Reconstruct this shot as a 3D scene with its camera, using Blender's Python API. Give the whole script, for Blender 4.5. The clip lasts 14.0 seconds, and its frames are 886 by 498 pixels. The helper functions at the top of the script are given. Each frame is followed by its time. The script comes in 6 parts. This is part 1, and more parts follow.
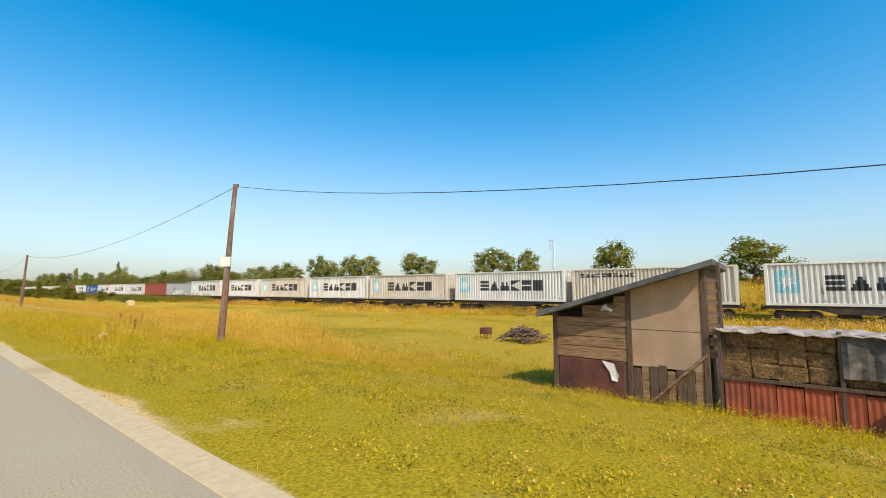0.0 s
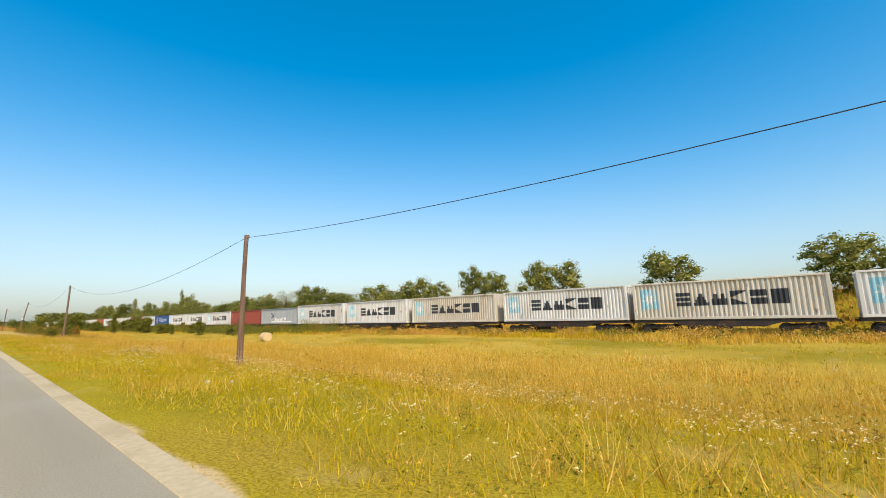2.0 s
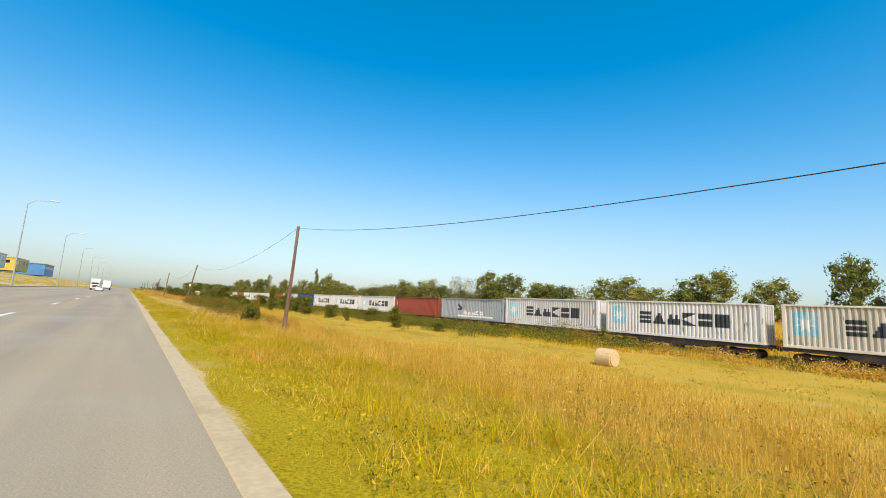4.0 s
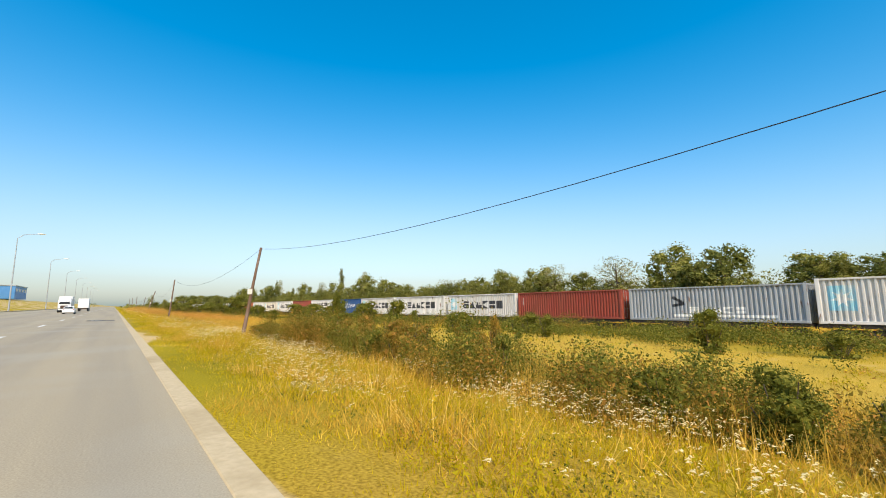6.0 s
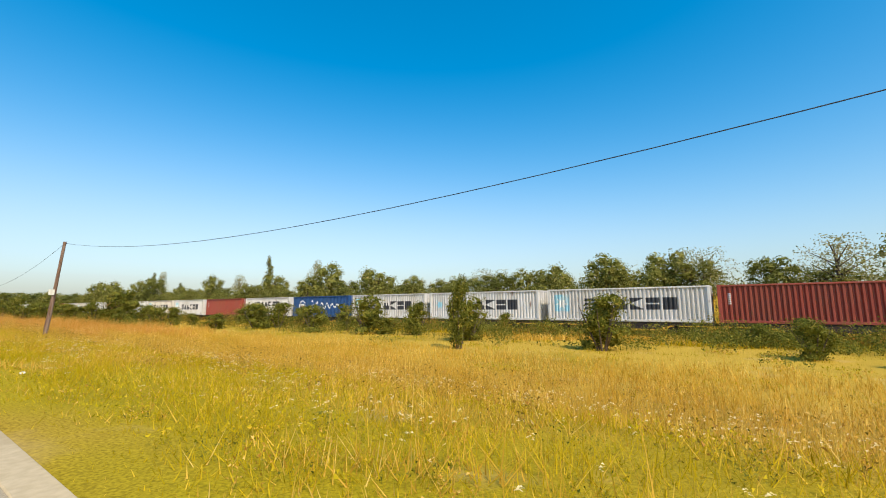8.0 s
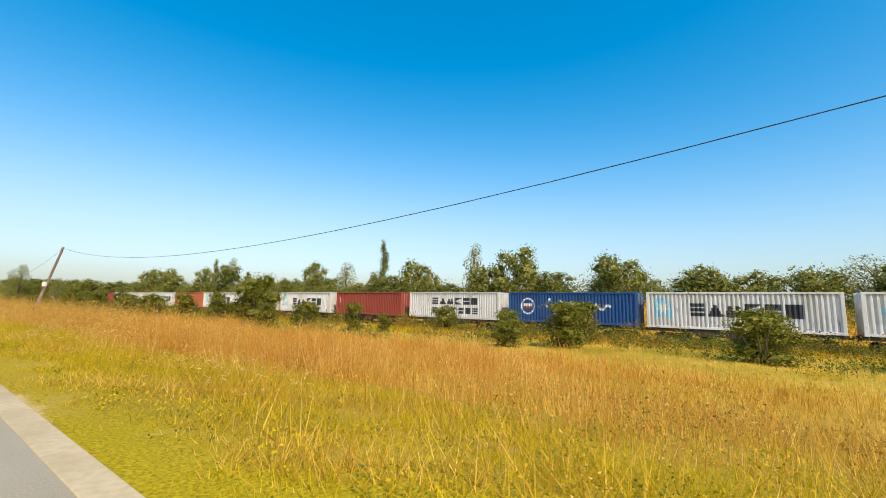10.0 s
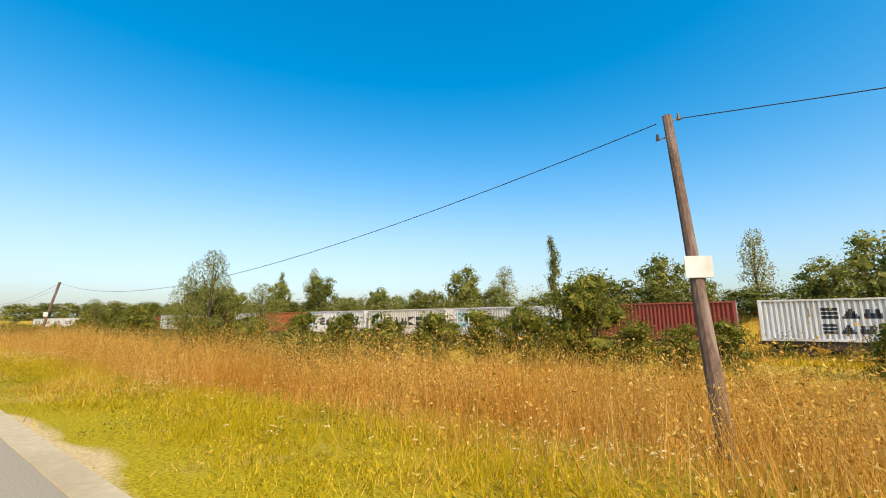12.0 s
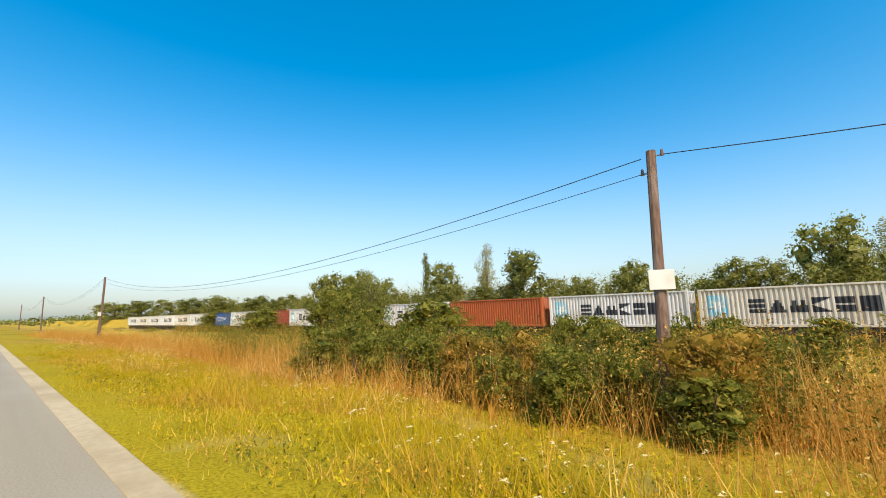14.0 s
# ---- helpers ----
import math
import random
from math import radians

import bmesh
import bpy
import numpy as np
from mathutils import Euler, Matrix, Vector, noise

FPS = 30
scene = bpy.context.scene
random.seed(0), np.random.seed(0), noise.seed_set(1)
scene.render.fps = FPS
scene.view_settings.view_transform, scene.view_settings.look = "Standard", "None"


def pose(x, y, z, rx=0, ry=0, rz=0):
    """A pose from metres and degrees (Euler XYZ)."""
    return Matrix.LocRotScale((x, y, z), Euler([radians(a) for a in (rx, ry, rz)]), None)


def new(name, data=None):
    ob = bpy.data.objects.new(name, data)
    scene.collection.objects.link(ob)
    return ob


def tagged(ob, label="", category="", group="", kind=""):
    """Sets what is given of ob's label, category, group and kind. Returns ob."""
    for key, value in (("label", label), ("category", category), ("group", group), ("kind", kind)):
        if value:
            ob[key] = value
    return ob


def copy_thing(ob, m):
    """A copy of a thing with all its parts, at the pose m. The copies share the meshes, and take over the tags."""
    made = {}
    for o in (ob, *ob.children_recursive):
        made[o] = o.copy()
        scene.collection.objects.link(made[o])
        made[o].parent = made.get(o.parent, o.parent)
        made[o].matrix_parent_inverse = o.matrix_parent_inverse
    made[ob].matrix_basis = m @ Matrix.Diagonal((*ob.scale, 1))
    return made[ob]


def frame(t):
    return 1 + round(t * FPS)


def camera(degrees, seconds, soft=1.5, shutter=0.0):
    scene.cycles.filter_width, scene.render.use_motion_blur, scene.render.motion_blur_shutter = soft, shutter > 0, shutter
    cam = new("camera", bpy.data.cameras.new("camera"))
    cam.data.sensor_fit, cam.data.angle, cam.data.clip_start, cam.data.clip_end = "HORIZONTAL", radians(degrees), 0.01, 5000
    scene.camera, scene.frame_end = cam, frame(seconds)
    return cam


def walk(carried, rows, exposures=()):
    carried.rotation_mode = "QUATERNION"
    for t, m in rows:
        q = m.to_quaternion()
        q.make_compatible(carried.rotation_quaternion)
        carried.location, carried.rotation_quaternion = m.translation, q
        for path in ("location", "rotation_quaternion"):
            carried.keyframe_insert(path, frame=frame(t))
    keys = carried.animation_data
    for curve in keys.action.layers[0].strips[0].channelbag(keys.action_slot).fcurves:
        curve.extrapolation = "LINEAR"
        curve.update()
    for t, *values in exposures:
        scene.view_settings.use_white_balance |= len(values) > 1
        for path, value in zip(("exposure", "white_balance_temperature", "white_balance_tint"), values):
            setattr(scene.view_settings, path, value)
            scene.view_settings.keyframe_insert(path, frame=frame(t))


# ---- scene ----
# The road runs along +Y, its right edge near x = 1.1; z = 0 is the asphalt.
cam = camera(93.0, 14.0, soft=1.0)
# seconds, x, y, z, yaw, pitch, roll
PATH = [
    (0.0, -0.34, -0.11, 1.158, -52.29, 5.49, -0.11),
    (0.5, -0.27, 9.05, 1.133, -50.97, 5.87, 0.08),
    (1.0, -0.21, 18.18, 1.150, -49.43, 7.37, -0.06),
    (1.5, -0.18, 27.13, 1.145, -47.91, 8.38, 1.06),
    (2.0, -0.18, 35.89, 1.141, -48.52, 8.44, 1.69),
    (2.5, -0.16, 44.49, 1.163, -43.10, 7.56, 1.62),
    (3.0, 0.02, 53.08, 1.153, -36.24, 8.51, -4.11),
    (5.5, 0.22, 97.52, 1.152, -37.87, 6.56, -1.01),
    (6.0, 0.20, 106.68, 1.147, -37.83, 7.53, 0.25),
    (6.5, 0.18, 115.85, 1.150, -39.40, 7.47, 0.43),
    (7.0, 0.19, 125.19, 1.157, -47.26, 5.04, -2.06),
    (7.5, 0.19, 134.85, 1.151, -52.51, 6.40, -1.97),
    (8.0, 0.21, 144.65, 1.146, -54.00, 7.48, 0.29),
    (8.5, 0.24, 154.66, 1.152, -51.28, 7.18, 0.30),
    (11.0, -0.06, 204.88, 1.158, -54.27, 7.39, -1.89),
    (11.5, -0.06, 214.49, 1.153, -54.67, 7.61, -0.74),
    (12.0, -0.06, 224.02, 1.135, -53.45, 9.34, 0.28),
    (12.5, -0.04, 233.52, 1.146, -50.15, 8.48, 0.62),
    (13.0, -0.03, 242.98, 1.150, -49.86, 8.39, 0.76),
    (13.5, 0.01, 252.39, 1.149, -49.52, 8.86, 0.90),
    (14.0, 0.09, 261.71, 1.157, -47.67, 8.25, 1.56),
]
# the film camera's automatic exposure drifts a little on the way
walk(cam, [(t, pose(x, y, z, 90 + p, r, w)) for t, x, y, z, w, p, r in PATH],
     [(0.0, 0.06), (3.0, 0.02), (5.5, 0.12), (6.5, 0.12), (7.2, 0.03), (8.5, 0.06), (11.0, 0.13), (14.0, 0.15)])

# ---- daylight: clear sky, sun behind the camera's right shoulder ----
SUN_AZ, SUN_EL = math.atan2(-0.47, -0.88), radians(47)
SUN_DIR = Vector((math.sin(SUN_AZ) * math.cos(SUN_EL), math.cos(SUN_AZ) * math.cos(SUN_EL), math.sin(SUN_EL)))
world = bpy.data.worlds.new("sky")
scene.world = world
world.use_nodes = True
wn, wl = world.node_tree.nodes, world.node_tree.links
wn.clear()
sky = wn.new("ShaderNodeTexSky")
sky.sky_type = "NISHITA"
sky.sun_disc = False
sky.sun_elevation, sky.sun_rotation = SUN_EL, SUN_AZ
sky.air_density, sky.dust_density, sky.ozone_density = 1.0, 1.7, 3.0
sky.altitude = 100
hsv = wn.new("ShaderNodeHueSaturation")
hsv.inputs["Hue"].default_value = 0.485
lum = wn.new("ShaderNodeRGBToBW")
pale = wn.new("ShaderNodeMapRange")
pale.interpolation_type = "SMOOTHSTEP"
pale.inputs[1].default_value, pale.inputs[2].default_value = 1.0, 4.8
pale.inputs[3].default_value, pale.inputs[4].default_value = 1.52, 0.88
wl.new(sky.outputs[0], lum.inputs[0])
wl.new(lum.outputs[0], pale.inputs[0])
wl.new(pale.outputs[0], hsv.inputs["Saturation"])
soften = wn.new("ShaderNodeMapRange")
soften.interpolation_type = "SMOOTHSTEP"
soften.inputs[1].default_value, soften.inputs[2].default_value = 1.0, 4.8
soften.inputs[3].default_value, soften.inputs[4].default_value = 1.14, 0.82
wl.new(lum.outputs[0], soften.inputs[0])
wl.new(soften.outputs[0], hsv.inputs["Value"])
bg = wn.new("ShaderNodeBackground")
bg.inputs["Strength"].default_value = 0.202
wo = wn.new("ShaderNodeOutputWorld")
wl.new(sky.outputs[0], hsv.inputs["Color"])
wl.new(hsv.outputs[0], bg.inputs["Color"])
wl.new(bg.outputs[0], wo.inputs["Surface"])
lamp = bpy.data.lights.new("sun", "SUN")
lamp.energy, lamp.angle, lamp.color = 4.4, radians(0.5), (1.0, 0.835, 0.615)
sun = new("sun", lamp)
sun.matrix_world = Matrix.Translation((0, 0, 60)) @ SUN_DIR.to_track_quat("Z", "Y").to_matrix().to_4x4()


# ---- materials ----
def tree_of(name):
    m = bpy.data.materials.new(name)
    m.use_nodes = True
    n = m.node_tree.nodes
    return m, n, m.node_tree.links, n["Principled BSDF"]


def ramp(n, l, src, stops):
    r = n.new("ShaderNodeValToRGB")
    e = r.color_ramp.elements
    while len(e) < len(stops):
        e.new(0.5)
    for el, (p, c) in zip(e, stops):
        el.position, el.color = p, (*c, 1) if len(c) == 3 else c
    l.new(src, r.inputs[0])
    return r.outputs[0]


def noise_tex(n, l, scale, detail=4, coord="Object", stretch=(1, 1, 1)):
    if coord == "Position":
        out = n.new("ShaderNodeNewGeometry").outputs["Position"]
    else:
        out = n.new("ShaderNodeTexCoord").outputs[coord]
    mp = n.new("ShaderNodeMapping")
    mp.inputs["Scale"].default_value = stretch
    l.new(out, mp.inputs[0])
    t = n.new("ShaderNodeTexNoise")
    t.inputs["Scale"].default_value, t.inputs["Detail"].default_value = scale, detail
    l.new(mp.outputs[0], t.inputs[0])
    return t.outputs[0]


def mix(n, l, fac, a, b, mode="MIX"):
    m = n.new("ShaderNodeMix")
    m.data_type, m.blend_type = "RGBA", mode
    for sock, v in ((m.inputs[0], fac), (m.inputs[6], a), (m.inputs[7], b)):
        if isinstance(v, bpy.types.NodeSocket):
            l.new(v, sock)
        elif isinstance(v, (int, float)):
            sock.default_value = v
        else:
            sock.default_value = (*v, 1)
    return m.outputs[2]


def bump(n, l, p, src, strength, dist=0.02):
    b = n.new("ShaderNodeBump")
    b.inputs["Strength"].default_value, b.inputs["Distance"].default_value = strength, dist
    l.new(src, b.inputs["Height"])
    l.new(b.outputs[0], p.inputs["Normal"])


def surface(name, c1, c2, scale=6.0, rough=0.7, metal=0.0, stain=None, stain_scale=0.8, stain_at=(0.5, 0.7), bumps=0.3, stretch=(1, 1, 1), coord="Object"):
    """Two-tone grain, coarse stains and fine relief."""
    m, n, l, p = tree_of(name)
    fine = noise_tex(n, l, scale, 6, coord, stretch)
    col = ramp(n, l, fine, [(0.3, c1), (0.7, c2)])
    if stain:
        coarse = noise_tex(n, l, stain_scale, 5, coord, stretch)
        col = mix(n, l, ramp(n, l, coarse, [(stain_at[0], (0, 0, 0)), (stain_at[1], (1, 1, 1))]), col, stain)
    l.new(col, p.inputs["Base Color"])
    p.inputs["Roughness"].default_value, p.inputs["Metallic"].default_value = rough, metal
    bump(n, l, p, fine, bumps)
    return m


def leafy(name, dark, light, dry=None, dry_share=0.15, rough=0.55, patch=0.0, patch_col=None):
    """Leaves or blades: each island its own tone, and light shining through."""
    m, n, l, p = tree_of(name)
    rnd = n.new("ShaderNodeNewGeometry").outputs["Random Per Island"]
    col = ramp(n, l, rnd, [(0.0, dark), (1.0 - dry_share, light), (1.0, dry or light)])
    if patch_col:
        col = mix(n, l, ramp(n, l, noise_tex(n, l, patch, 3, "Position"), [(0.42, (0, 0, 0)), (0.62, (1, 1, 1))]), col, patch_col)
    l.new(col, p.inputs["Base Color"])
    p.inputs["Roughness"].default_value = rough
    p.inputs["Specular IOR Level"].default_value = 0.08
    tr = n.new("ShaderNodeBsdfTranslucent")
    l.new(col, tr.inputs[0])
    ms = n.new("ShaderNodeMixShader")
    ms.inputs[0].default_value = 0.4
    l.new(p.outputs[0], ms.inputs[1])
    l.new(tr.outputs[0], ms.inputs[2])
    l.new(ms.outputs[0], n["Material Output"].inputs["Surface"])
    return m


def paint(name, base, dirt, rust=(0.16, 0.07, 0.03), rust_at=0.66, rough=0.5):
    """Container paint: each box a little different, faded, with streaks and rust."""
    m, n, l, p = tree_of(name)
    info = n.new("ShaderNodeObjectInfo")
    tc = n.new("ShaderNodeTexCoord")
    off = n.new("ShaderNodeVectorMath")
    off.operation = "MULTIPLY_ADD"
    l.new(info.outputs["Random"], off.inputs[0])
    off.inputs[1].default_value = (37, 53, 71)
    l.new(tc.outputs["Object"], off.inputs[2])
    def nz(scale, stretch, detail=5):
        mp = n.new("ShaderNodeMapping")
        mp.inputs["Scale"].default_value = stretch
        l.new(off.outputs[0], mp.inputs[0])
        t = n.new("ShaderNodeTexNoise")
        t.inputs["Scale"].default_value, t.inputs["Detail"].default_value = scale, detail
        l.new(mp.outputs[0], t.inputs[0])
        return t.outputs[0]
    tone = ramp(n, l, info.outputs["Random"], [(0, [c * 0.86 for c in base]), (1, [min(1, c * 1.06) for c in base])])
    col = mix(n, l, ramp(n, l, nz(0.7, (1, 1, 0.35)), [(0.42, (0, 0, 0)), (0.75, (0.7, 0.7, 0.7))]), tone, dirt)
    col = mix(n, l, ramp(n, l, nz(3.2, (1, 1, 0.25), 8), [(rust_at, (0, 0, 0)), (rust_at + 0.06, (0.8, 0.8, 0.8))]), col, rust)
    l.new(col, p.inputs["Base Color"])
    p.inputs["Roughness"].default_value = rough
    bump(n, l, p, nz(9, (1, 1, 1)), 0.12, 0.01)
    return m


M = {
    "white": paint("white_container_paint", (0.70, 0.70, 0.69), (0.47, 0.44, 0.38)),
    "cream": paint("cream_container_paint", (0.66, 0.62, 0.54), (0.44, 0.38, 0.28)),
    "grey": paint("grey_container_paint", (0.34, 0.37, 0.40), (0.28, 0.29, 0.30)),
    "red": paint("oxide_red_container_paint", (0.32, 0.06, 0.038), (0.24, 0.075, 0.045)),
    "orange": paint("orange_red_container_paint", (0.50, 0.12, 0.035), (0.36, 0.10, 0.04)),
    "blue": paint("blue_container_paint", (0.02, 0.085, 0.27), (0.03, 0.09, 0.20)),
    "mark_dark": surface("dark_lettering_paint", (0.03, 0.035, 0.045), (0.05, 0.055, 0.065), 8),
    "mark_white": surface("white_lettering_paint", (0.70, 0.70, 0.68), (0.78, 0.78, 0.76), 8),
    "mark_cyan": surface("pale_blue_panel_paint", (0.25, 0.55, 0.68), (0.36, 0.64, 0.74), 3, stain=(0.55, 0.62, 0.62)),
    "mark_red": surface("red_flag_paint", (0.5, 0.06, 0.04), (0.6, 0.1, 0.06), 5),
    "steel_dark": surface("grimy_wagon_steel", (0.022, 0.018, 0.016), (0.05, 0.04, 0.034), 3, 0.7, 0.2, (0.09, 0.05, 0.03), 0.7),
    "wheel": surface("worn_wheel_steel", (0.05, 0.04, 0.035), (0.12, 0.10, 0.09), 7, 0.5, 0.7),
    "rail": surface("rusty_rail_steel", (0.16, 0.09, 0.05), (0.26, 0.17, 0.11), 5, 0.5, 0.5),
    "ballast": surface("limestone_ballast", (0.22, 0.19, 0.15), (0.42, 0.37, 0.30), 14, 0.95, bumps=1.0, coord="Position"),
    "sleeper": surface("old_concrete_sleeper", (0.25, 0.22, 0.18), (0.36, 0.33, 0.28), 6, 0.9),
    "pole": surface("creosoted_pole_wood", (0.10, 0.055, 0.035), (0.21, 0.13, 0.085), 5, 0.85, stain=(0.26, 0.19, 0.15), stretch=(6, 6, 0.5)),
    "wire": surface("black_cable_sheath", (0.012, 0.012, 0.014), (0.02, 0.02, 0.022), 5, 0.6),
    "plate": surface("weathered_white_sheet", (0.66, 0.65, 0.58), (0.78, 0.77, 0.70), 5, 0.6, stain=(0.5, 0.46, 0.36)),
    "insul": surface("glazed_porcelain", (0.10, 0.06, 0.04), (0.2, 0.12, 0.08), 8, 0.25),
    "galv": surface("galvanised_steel", (0.42, 0.44, 0.45), (0.55, 0.56, 0.56), 9, 0.45, 0.6),
    "wood_grey": surface("weathered_plank_wood", (0.17, 0.10, 0.05), (0.37, 0.235, 0.125), 7, 0.9, stain=(0.13, 0.08, 0.045), stain_scale=1.6, stretch=(1, 0.5, 5), bumps=0.7),
    "wood_dark": surface("dark_old_wood", (0.07, 0.045, 0.03), (0.14, 0.09, 0.06), 7, 0.9, stretch=(5, 5, 0.6), bumps=0.6),
    "board": surface("tan_hardboard_sheet", (0.34, 0.22, 0.135), (0.43, 0.30, 0.19), 3, 0.85, stain=(0.34, 0.25, 0.17), stain_scale=0.9),
    "rust_sheet": surface("rust_brown_steel_sheet", (0.09, 0.035, 0.025), (0.17, 0.06, 0.04), 3, 0.75, 0.1, (0.07, 0.03, 0.025), 1.2),
    "rust_red": surface("red_oxide_corrugated_sheet", (0.30, 0.06, 0.025), (0.42, 0.11, 0.045), 4, 0.7, 0.1, (0.20, 0.06, 0.035), 1.4),
    "felt": surface("grey_roofing_felt", (0.06, 0.06, 0.065), (0.12, 0.12, 0.125), 8, 0.95, stain=(0.2, 0.19, 0.18)),
    "straw": surface("old_straw_bale", (0.06, 0.035, 0.015), (0.30, 0.17, 0.06), 26, 0.95, stain=(0.05, 0.03, 0.015), stain_scale=5, bumps=1.0),
    "tarp": surface("grey_tarpaulin", (0.055, 0.05, 0.045), (0.13, 0.12, 0.105), 10, 0.85, stain=(0.2, 0.18, 0.16), stain_scale=4, bumps=0.8),
    # near-black that puts shade into the colour of the added mound
    "shade_black": surface("near_black_shade", (0.006, 0.006, 0.006), (0.012, 0.012, 0.012), 6, 0.95, bumps=0.5),
    "sheet_pale": surface("sun_bleached_plastic_cover", (0.26, 0.21, 0.18), (0.42, 0.36, 0.31), 5, 0.7, stain=(0.2, 0.14, 0.11)),
    "cloth": surface("white_rag_cloth", (0.65, 0.63, 0.60), (0.8, 0.78, 0.76), 9, 0.9),
    "brush": surface("dry_branch_heap", (0.10, 0.06, 0.045), (0.22, 0.14, 0.10), 10, 0.95, bumps=0.8),
    "stone": surface("pale_roadside_stone", (0.38, 0.35, 0.28), (0.55, 0.51, 0.43), 5, 0.9, bumps=0.8),
    "rubble": surface("dark_grey_rubble", (0.05, 0.045, 0.045), (0.14, 0.12, 0.11), 9, 0.9, bumps=0.9),
    "bag": surface("white_plastic_litter", (0.72, 0.72, 0.70), (0.85, 0.85, 0.83), 6, 0.5),
    "bale": surface("pale_round_bale", (0.50, 0.36, 0.18), (0.66, 0.52, 0.30), 12, 0.95, bumps=1.0),
    "kerb": surface("sandy_concrete_edge", (0.45, 0.355, 0.21), (0.55, 0.44, 0.27), 14, 0.9, stain=(0.38, 0.29, 0.16), stain_scale=0.7, bumps=0.4, coord="Position"),
    "line": surface("worn_white_road_paint", (0.72, 0.72, 0.70), (0.82, 0.82, 0.80), 10, 0.7, stain=(0.5, 0.49, 0.46), stain_scale=5, coord="Position"),
    "patch": surface("dark_asphalt_patch", (0.10, 0.09, 0.075), (0.15, 0.135, 0.11), 20, 0.85, bumps=0.5, coord="Position"),
    "car_white": surface("white_car_paint", (0.76, 0.77, 0.78), (0.8, 0.8, 0.81), 2, 0.25, bumps=0.0),
    "glass_dark": surface("tinted_vehicle_glass", (0.015, 0.018, 0.02), (0.03, 0.034, 0.038), 2, 0.08, bumps=0.0),
    "tyre": surface("black_rubber", (0.015, 0.015, 0.015), (0.03, 0.03, 0.03), 9, 0.85),
    "lamp_red": surface("red_tail_lamp", (0.35, 0.02, 0.02), (0.45, 0.03, 0.03), 6, 0.2, bumps=0.0),
    "hall_white": surface("white_hall_cladding", (0.62, 0.64, 0.66), (0.74, 0.75, 0.76), 0.4, 0.6, coord="Position"),
    "hall_blue": surface("blue_hall_cladding", (0.06, 0.22, 0.50), (0.10, 0.28, 0.58), 0.4, 0.5, coord="Position"),
    "hall_yellow": surface("yellow_hall_cladding", (0.62, 0.42, 0.06), (0.72, 0.5, 0.1), 0.4, 0.5, coord="Position"),
    "bark": surface("grey_brown_bark", (0.07, 0.05, 0.035), (0.16, 0.12, 0.085), 6, 0.95, stretch=(3, 3, 0.5), bumps=0.8),
    "leaf": leafy("mixed_tree_leaves", (0.11, 0.125, 0.02), (0.36, 0.35, 0.085), (0.48, 0.40, 0.13)),
    "leaf_dark": leafy("dark_tree_leaves", (0.085, 0.10, 0.02), (0.26, 0.27, 0.065), (0.34, 0.32, 0.09)),
    "leaf_light": leafy("pale_tree_leaves", (0.22, 0.22, 0.07), (0.44, 0.4, 0.17), (0.55, 0.46, 0.26)),
    "leaf_bush": leafy("shrub_leaves", (0.075, 0.092, 0.012), (0.25, 0.245, 0.038), (0.42, 0.34, 0.06)),
    "leaf_weed": leafy("tall_weed_leaves", (0.14, 0.11, 0.015), (0.4, 0.26, 0.04), (0.54, 0.26, 0.06), 0.3),
    "leaf_rust": leafy("withered_weed_leaves", (0.36, 0.18, 0.025), (0.76, 0.46, 0.085), (0.86, 0.62, 0.20), 0.3),
    "grass_green": leafy("verge_grass_blades", (0.33, 0.25, 0.006), (0.74, 0.525, 0.018), (0.91, 0.59, 0.12), 0.3, patch=0.6, patch_col=(0.52, 0.38, 0.008)),
    "leaf_verge": leafy("verge_herb_leaves", (0.24, 0.20, 0.006), (0.70, 0.53, 0.02), (0.78, 0.46, 0.06), 0.28, patch=0.7, patch_col=(0.44, 0.36, 0.010)),
    "grass_rust": leafy("rust_brown_reeds", (0.46, 0.22, 0.035), (0.84, 0.47, 0.10), (0.93, 0.66, 0.25), 0.25, patch=0.5, patch_col=(0.60, 0.29, 0.045)),
    "grass_dry": leafy("dry_tall_grass_stalks", (0.46, 0.26, 0.025), (0.84, 0.54, 0.09), (0.93, 0.70, 0.21), 0.3, patch=0.4, patch_col=(0.62, 0.38, 0.045)),
    "grass_field": leafy("mown_field_grass", (0.40, 0.28, 0.02), (0.66, 0.48, 0.06), (0.78, 0.56, 0.16), 0.3, patch=0.12, patch_col=(0.44, 0.35, 0.012)),
    "yellow_flower": leafy("yellow_flower_heads", (0.60, 0.48, 0.01), (0.75, 0.62, 0.02), (0.7, 0.6, 0.05)),
    "flower": leafy("cream_flower_heads", (0.84, 0.70, 0.36), (0.95, 0.84, 0.52), (0.90, 0.70, 0.24)),
}


